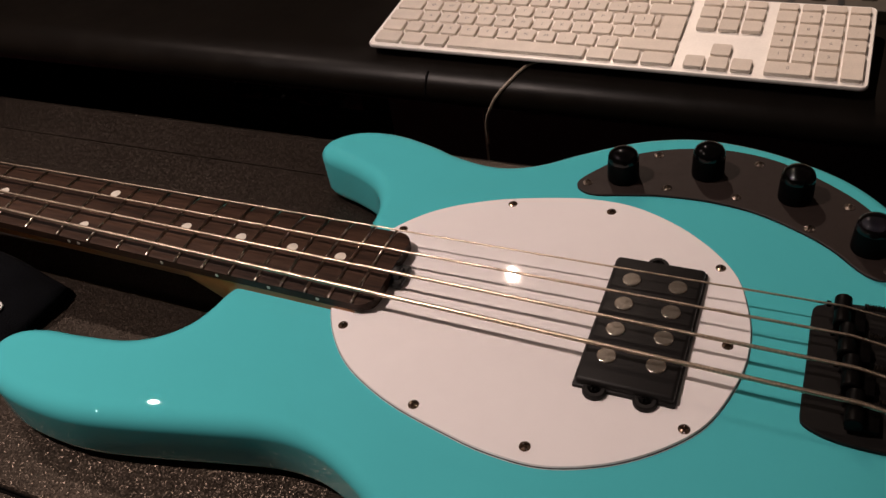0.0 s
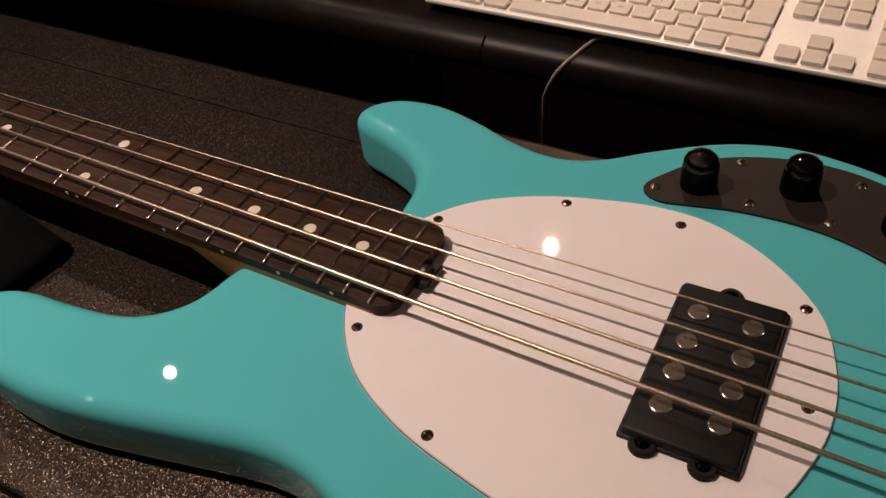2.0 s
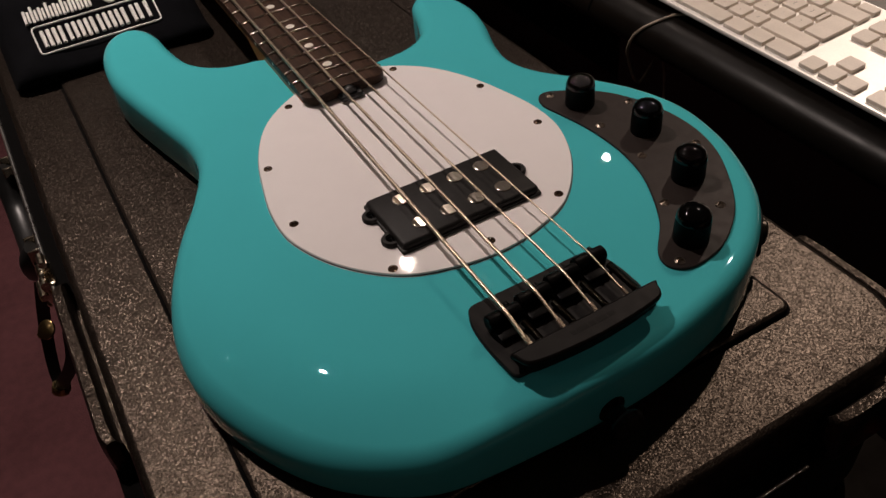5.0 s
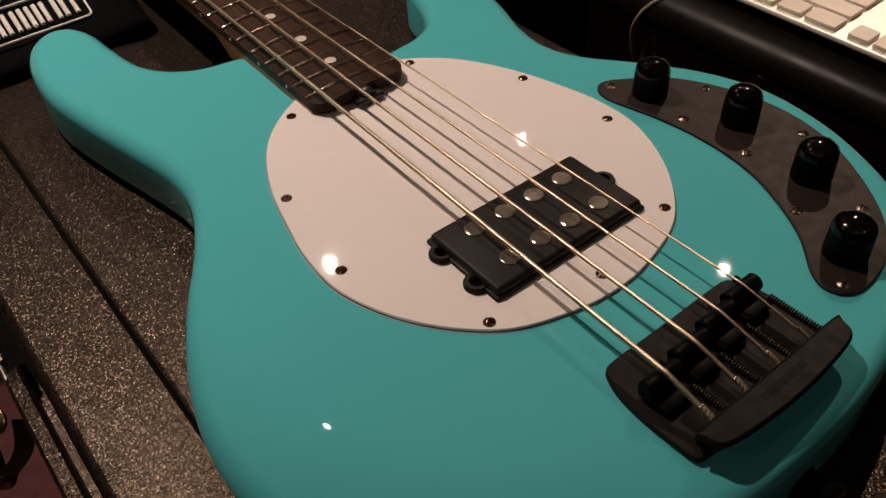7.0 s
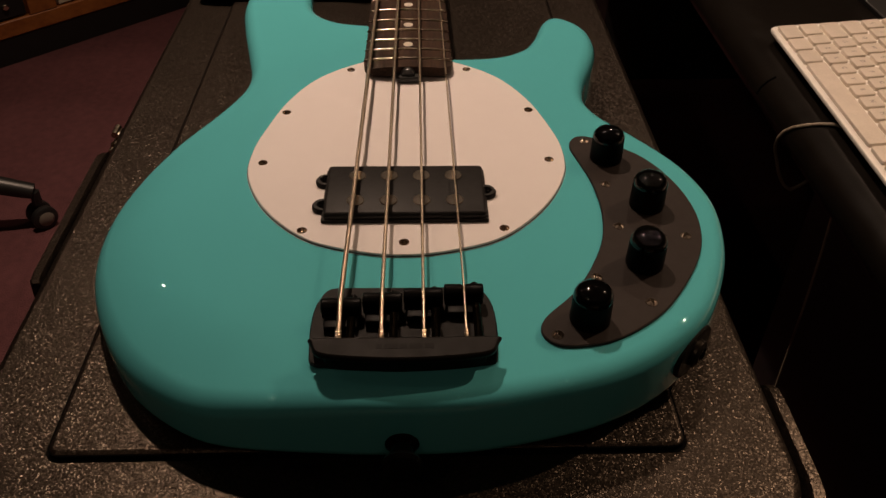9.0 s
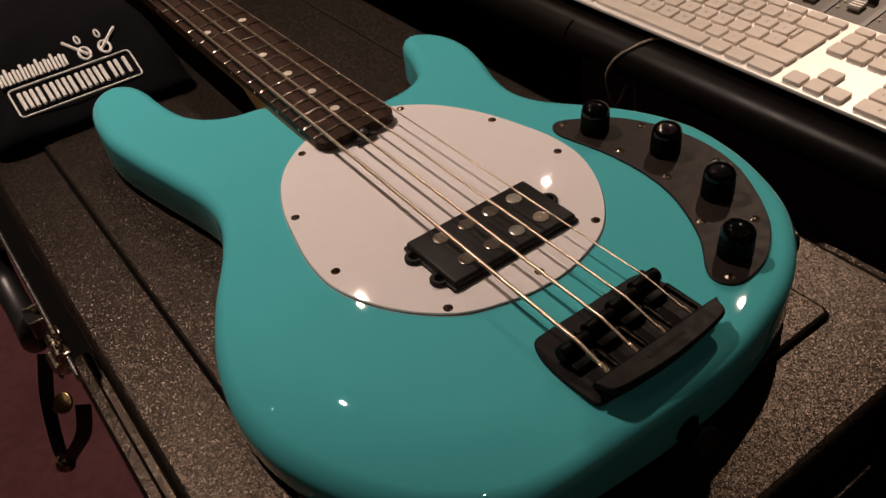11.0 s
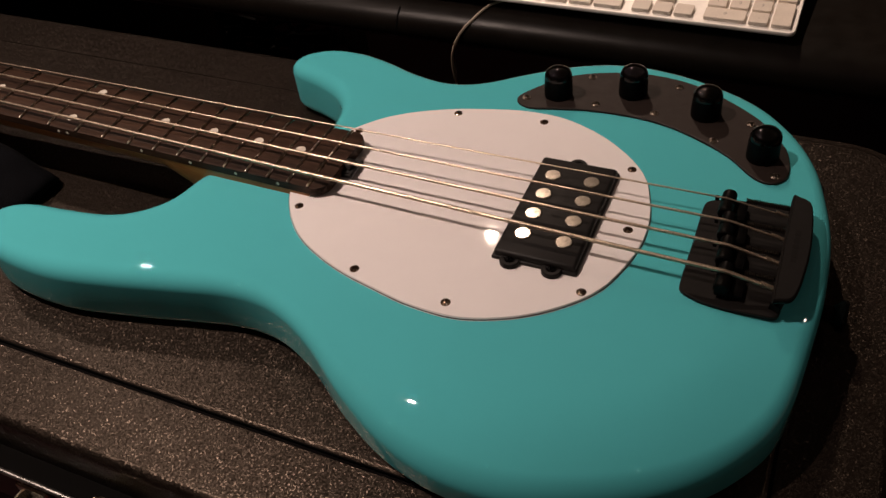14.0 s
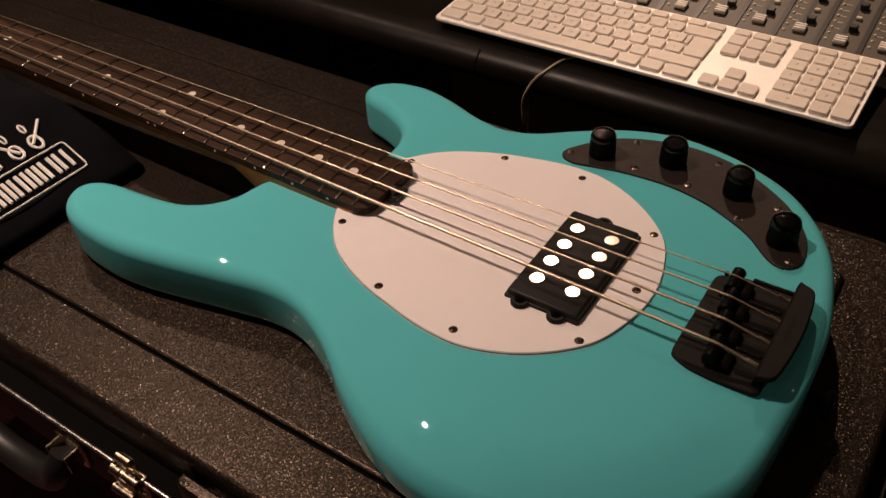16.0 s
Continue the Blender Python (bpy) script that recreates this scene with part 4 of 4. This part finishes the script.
    for i in range(24):
        x = -0.403 + 0.0405 * i
        put("divider", line, x + 0.02, 0)
        put("fader_slot", slot, x, 0.085)
        y = 0.016 + 0.012 * rng.random()
        put("fader_cap", cap, x, y, 0.0045, "white-ribbed fader cap")
        for j in range(3):
            put("cap_rib", rib, x, y - 0.0038 + 0.0038 * j, 0.008)
        for j in range(12):
            put("meter_lens", lamp, x - 0.014, 0.02 + 0.0105 * j)
        for j in range(9):
            put("scale_mark", tick, x - 0.009, 0.04 + 0.011 * j)
        for j in range(5):
            put("button", led if j % 2 else dark, x + 0.006, 0.042 + 0.02 * j)
        for j in range(4):
            put("trim_knob", knob, x, 0.17 + 0.035 * j)


build_console()
KB_X0, KB_X1, KB_Y0, KB_Y1 = -0.4215, 0.0095, 0.328, 0.442
KB_Z = ARM_Z + 0.0115


def build_keyboard():
    kb = thing("computer_keyboard", (-0.206, 0.385, ARM_Z), "white and aluminium computer keyboard with a number pad", "keyboard")
    turn = Matrix.Translation((-0.206, 0.385, 0)) @ Matrix.Rotation(radians(-0.8), 4, "Z") @ Matrix.Translation((0.206, -0.385, 0))
    tilt = turn @ Matrix.Translation((0, KB_Y0 - 0.002, KB_Z)) @ Matrix.Rotation(radians(4.5), 4, "X")
    line = rounded(KB_X0, KB_X1, 0, KB_Y1 - KB_Y0, 0.006, 5)
    part("base", turned(slab(line, [(0.0018, -0.0042), (0.0004, -0.0036), (0.0, -0.0026), (0.0, -0.0008), (0.0006, 0.0)]), tilt), "kb_alu", kb, "thin aluminium keyboard base")
    part("foot", turned(box(KB_X0 + 0.02, KB_X1 - 0.02, KB_Y0 + 0.086, KB_Y1 - 0.012, ARM_Z, KB_Z + 0.001, 0.002, 1), turn), "black", kb)
    u = 0.01862
    meshes = {}

    def key(x, row_y, w, h, text=""):
        k = (round(w, 4), round(h, 4))
        if k not in meshes:
            bm = box(-w / 2, w / 2, -h / 2, h / 2, -0.0012, 0.0034)
            bmesh.ops.bevel(bm, geom=[e for e in bm.edges if abs(e.verts[0].co.z - e.verts[1].co.z) > 0.001], offset=0.0016, segments=2, profile=0.5, affect="EDGES")
            bmesh.ops.bevel(bm, geom=[e for e in bm.edges if min(e.verts[0].co.z, e.verts[1].co.z) > 0.002], offset=0.0004, segments=1, profile=0.5, affect="EDGES")
            meshes[k] = shared("key", bm, "key")
        p = tilt @ Vector((x, row_y, 0))
        ob = same_part("key", meshes[k], kb, p, (4.5, 0, -0.8))
        if text:
            legend(text, ob, w, h)

    glyphs = {}

    def legend(text, ob, w, h):
        if text not in glyphs:
            cu = bpy.data.curves.new("legend", "FONT")
            cu.body, cu.size, cu.align_x, cu.align_y = text, 0.0052, "CENTER", "CENTER"
            tmp = new("legend", cu)
            me = bpy.data.meshes.new_from_object(tmp.evaluated_get(bpy.context.evaluated_depsgraph_get()))
            bpy.data.objects.remove(tmp)
            me.materials.append(M["legend"])
            glyphs[text] = me
        lg = new("legend", glyphs[text])
        lg.parent = ob
        lg.location = (0, 0, 0.00348)
    g = 0.0030
    left = KB_X0 + 0.0045
    ys = [0.0042 + u * (i + 0.5) - 0.0006 for i in range(5)]
    hh = u - g

    def row(y, items, x, h=hh):
        for w, s in items:
            if s is not None:
                key(x + w * u / 2, y, w * u - g, h, s)
            x += w * u
    row(ys[0], [(1.5, ""), (1.25, ""), (1.25, ""), (7.0, ""), (1.25, ""), (1.25, ""), (1.5, "")], left)
    row(ys[1], [(1.25, "")] + [(1, c) for c in "`ZXCVBNM,./"] + [(2.75, "")], left)
    row(ys[2], [(1.75, "")] + [(1, c) for c in "ASDFGHJKL;'\\"] + [(1.25, None)], left)
    row(ys[3], [(1.5, "")] + [(1, c) for c in "QWERTYUIOP[]"] + [(1.5, None)], left)
    row(ys[4], [(1, c) for c in "§1234567890-="] + [(2, "")], left)
    # the tall return key, wider at its upper half
    key(left + 14.375 * u, (ys[2] + ys[3]) / 2, 1.25 * u - g, 2 * u - g)
    key(left + 13.62 * u, ys[3], 0.22 * u, hh)
    fy, fh = ys[4] + u * 0.82, u * 0.6 - g * 0.6
    row(fy, [(1.07, "") for i in range(14)], left, fh)
    nx = left + 15 * u + 0.0068
    row(fy, [(1, "")] * 3, nx, fh)
    row(ys[4], [(1, "")] * 3, nx)
    row(ys[3], [(1, "")] * 3, nx)
    row(ys[1], [(1, None), (1, ""), (1, None)], nx)
    row(ys[0], [(1, "")] * 3, nx)
    px = nx + 3 * u + 0.0068
    row(fy, [(1, "")] * 4, px, fh)
    row(ys[4], [(1, ""), (1, "="), (1, "/"), (1, "*")], px)
    row(ys[3], [(1, "7"), (1, "8"), (1, "9"), (1, "-")], px)
    row(ys[2], [(1, "4"), (1, "5"), (1, "6"), (1, "+")], px)
    row(ys[1], [(1, "1"), (1, "2"), (1, "3")], px)
    row(ys[0], [(2, "0"), (1, ".")], px)
    key(px + 3.5 * u, (ys[0] + ys[1]) / 2, u - g, 2 * u - g)


build_keyboard()


# ---- cables, floor things ----
def build_loose():
    run = [(-0.25, 0.342, ARM_Z + 0.003), (-0.258, 0.337, ARM_Z + 0.0021), (-0.2655, 0.331, ARM_Z + 0.0012), (-0.272, 0.32, ARM_Z - 0.0022), (-0.2775, 0.3115, ARM_Z - 0.007), (-0.2835, 0.306, ARM_Z - 0.0125), (-0.2885, 0.303, ARM_Z - 0.02), (-0.294, 0.303, ARM_Z - 0.032),
           (-0.301, 0.31, ARM_Z - 0.05), (-0.312, 0.335, ARM_Z - 0.092), (-0.345, 0.405, ARM_Z - 0.142), (-0.36, 0.43, -TOP + 0.003)]
    single("keyboard_cable", tube(run, 0.0014, 8, 80), "grey_cable", (-0.262, 0.33, ARM_Z), "thin beige keyboard cable hanging over the armrest", "cable")
    # leads and gear on the carpet behind the console
    rng = random.Random(11)
    for i in range(9):
        x0, y0 = -1.62 + 0.075 * i, 1.13 + 0.1 * rng.random()
        dx = -0.12 + 0.34 * rng.random()
        pts = [(x0 + dx * s + 0.05 * math.sin(5 * s + i), y0 + 0.3 * s, -TOP + 0.006 + 0.09 * (rng.random() if 0 < s < 1 else 0) * (i % 3)) for s in (0.0, 0.25, 0.5, 0.75, 1.0)]
        single("floor_lead", tube(pts, 0.004 + 0.003 * rng.random(), 8, 30), "black_cable", pts[0], "black lead lying on the carpet behind the console", "cable", "leads behind the console")
    for i in range(22):
        x0, y0, a = -1.62 + 0.62 * rng.random(), 1.16 + 0.24 * rng.random(), math.pi * rng.random()
        q = 0.1 + 0.16 * rng.random()
        pts = [(x0 + q * u * math.cos(a) + 0.04 * math.sin(4 * u + i), y0 + 0.55 * q * u * math.sin(a) + 0.03 * math.cos(5 * u + i), -TOP + 0.008 + 0.05 * rng.random()) for u in (-1, -0.5, 0, 0.5, 1)]
        single("floor_lead", tube(pts, 0.006 + 0.006 * rng.random(), 8, 24), "black_cable", pts[0], "black lead in a tangle on the carpet behind the console", "cable", "leads behind the console")
    gear = thing("gear_box", (-1.78, 1.3, -TOP), "low black equipment box on the carpet", "equipment box")
    part("cabinet", box(-1.98, -1.5, 1.16, 1.5, -TOP, -TOP + 0.2, 0.004, 2), "black", gear)
    part("indicator", box(-1.501, -1.497, 1.3, 1.318, -TOP + 0.07, -TOP + 0.08, 0.001, 1), "orange", gear, "small orange indicator")
    part("socket", box(-1.501, -1.496, 1.22, 1.25, -TOP + 0.05, -TOP + 0.065, 0.001, 1), "alu", gear)
    gb = thing("gear_box", (0.4, 0.1, -TOP), "black equipment box standing behind the case", "equipment box")
    part("cabinet", box(0.16, 0.66, -0.08, 0.285, -TOP, -0.36, 0.006, 2), "black", gb)
    part("corner", lathe([(0.0, -0.008), (0.008, -0.006), (0.011, 0.0), (0.008, 0.006), (0.0, 0.008)], (0.172, 0.177, -0.358), 16), "chrome", gb, "small chrome corner")
    single("red_lead", tube([(0.09, 0.34, -TOP + 0.004), (0.12, 0.33, -0.36), (0.139, 0.31, -0.3), (0.161, 0.271, -0.3), (0.181, 0.227, -0.305), (0.2, 0.17, -0.33), (0.21, 0.1, -0.354), (0.23, 0.03, -0.3585)], 0.0016, 8, 60), "red_cable", (0.21, 0.1, -0.36), "thin red lead hanging beside the case", "cable")
    ca = thing("wooden_rack", (-1.9, -1.25, -TOP), "low orange wooden equipment rack with cream and black panels", "equipment rack")
    r = Matrix.Translation((-1.716, -1.079, -TOP)) @ Matrix.Rotation(radians(44.8), 4, "Z")
    part("plinth", turned(box(-0.5, -0.004, -0.9, 1.1, 0.0, 0.07), r), "black", ca)
    part("rail", turned(box(-0.5, 0.0, -0.9, 1.1, 0.07, 0.112, 0.003, 1), r), "wood", ca, "orange wooden lower rail")
    part("cabinet", turned(box(-0.5, -0.02, -0.9, 1.1, 0.112, 0.6, 0.003, 1), r), "wood", ca)
    for y in (-0.9, 0.12, 1.06):
        part("post", turned(box(-0.02, 0.0, y, y + 0.075, 0.112, 0.6, 0.002, 1), r), "wood", ca)
    for z0 in (0.118, 0.28, 0.44):
        pn = part("front_panel", turned(box(-0.019, -0.005, -0.82, 0.115, z0, z0 + 0.155, 0.002, 1), r), "black", ca, "black equipment panel")
        for y in (-0.5, -0.2, 0.066):
            part("panel_knob", turned(lathe([(0.0, 0.0), (0.008, 0.0), (0.008, 0.006), (0.006, 0.009), (0.0, 0.01)], (-0.005, y, z0 + 0.03), 18, "x"), r), "chrome", pn, "small chrome knob")
        pn = part("front_panel", turned(box(-0.019, -0.004, 0.2, 1.05, z0 - 0.002, z0 + 0.155, 0.002, 1), r), "cream", ca, "cream equipment panel")
        for y in (0.222, 0.25, 0.31):
            part("panel_hole", turned(box(-0.0045, -0.003, y, y + 0.009, z0 + 0.012, z0 + 0.019, 0.0, 1), r), "black", pn)
    ch = thing("office_chair", (-1.0, -1.03, -TOP), "black office chair with swivel casters", "office chair")
    c0 = Vector((-1.0, -1.03, -TOP + 0.1))
    part("hub", lathe([(0.0, -0.02), (0.035, -0.02), (0.035, 0.05), (0.025, 0.06), (0.025, 0.3), (0.0, 0.3)], c0, 20), "black", ch)
    part("seat", box(c0.x - 0.23, c0.x + 0.23, c0.y - 0.23, c0.y + 0.23, c0.z + 0.3, c0.z + 0.38, 0.03, 3), "black", ch)
    for k in range(5):
        a = radians(99.5 + 72 * k)
        d = Vector((math.cos(a), math.sin(a), 0))
        tip = c0 + d * 0.3
        part("leg", tube([c0 + Vector((0, 0, 0.04)), c0 + d * 0.15 + Vector((0, 0, 0.03)), tip - Vector((0, 0, 0.02))], 0.02, 10, 8, [0.024, 0.023, 0.022, 0.021, 0.02, 0.019, 0.018, 0.016]), "black", ch)
        w = part("caster", tube([tip - Vector((0, 0, 0.02)), tip - Vector((0, 0, 0.05))], 0.01, 8), "black", ch)
        for s in (-1, 1):
            m = Matrix.Translation(Vector((tip.x, tip.y, -TOP + 0.0245))) @ Matrix.Rotation(a + 0.6, 4, "Z") @ Matrix.Translation((0, 0.013 * s, 0))
            part("wheel", turned(lathe([(0.0, -0.008), (0.019, -0.009), (0.0235, -0.006), (0.0245, 0.0), (0.0235, 0.006), (0.019, 0.009), (0.0, 0.008)], (0, 0, 0), 28, "y"), m), "black", w)
            part("wheel_disc", turned(lathe([(0.0, 0.0085), (0.0145, 0.0085), (0.015, 0.0092), (0.0135, 0.0102), (0.0, 0.0112)], (0, 0, 0), 24, "y"), m @ Matrix.Rotation(0.0 if s > 0 else math.pi, 4, "Z")), "wheel", w, "tan plastic wheel disc")


build_loose()
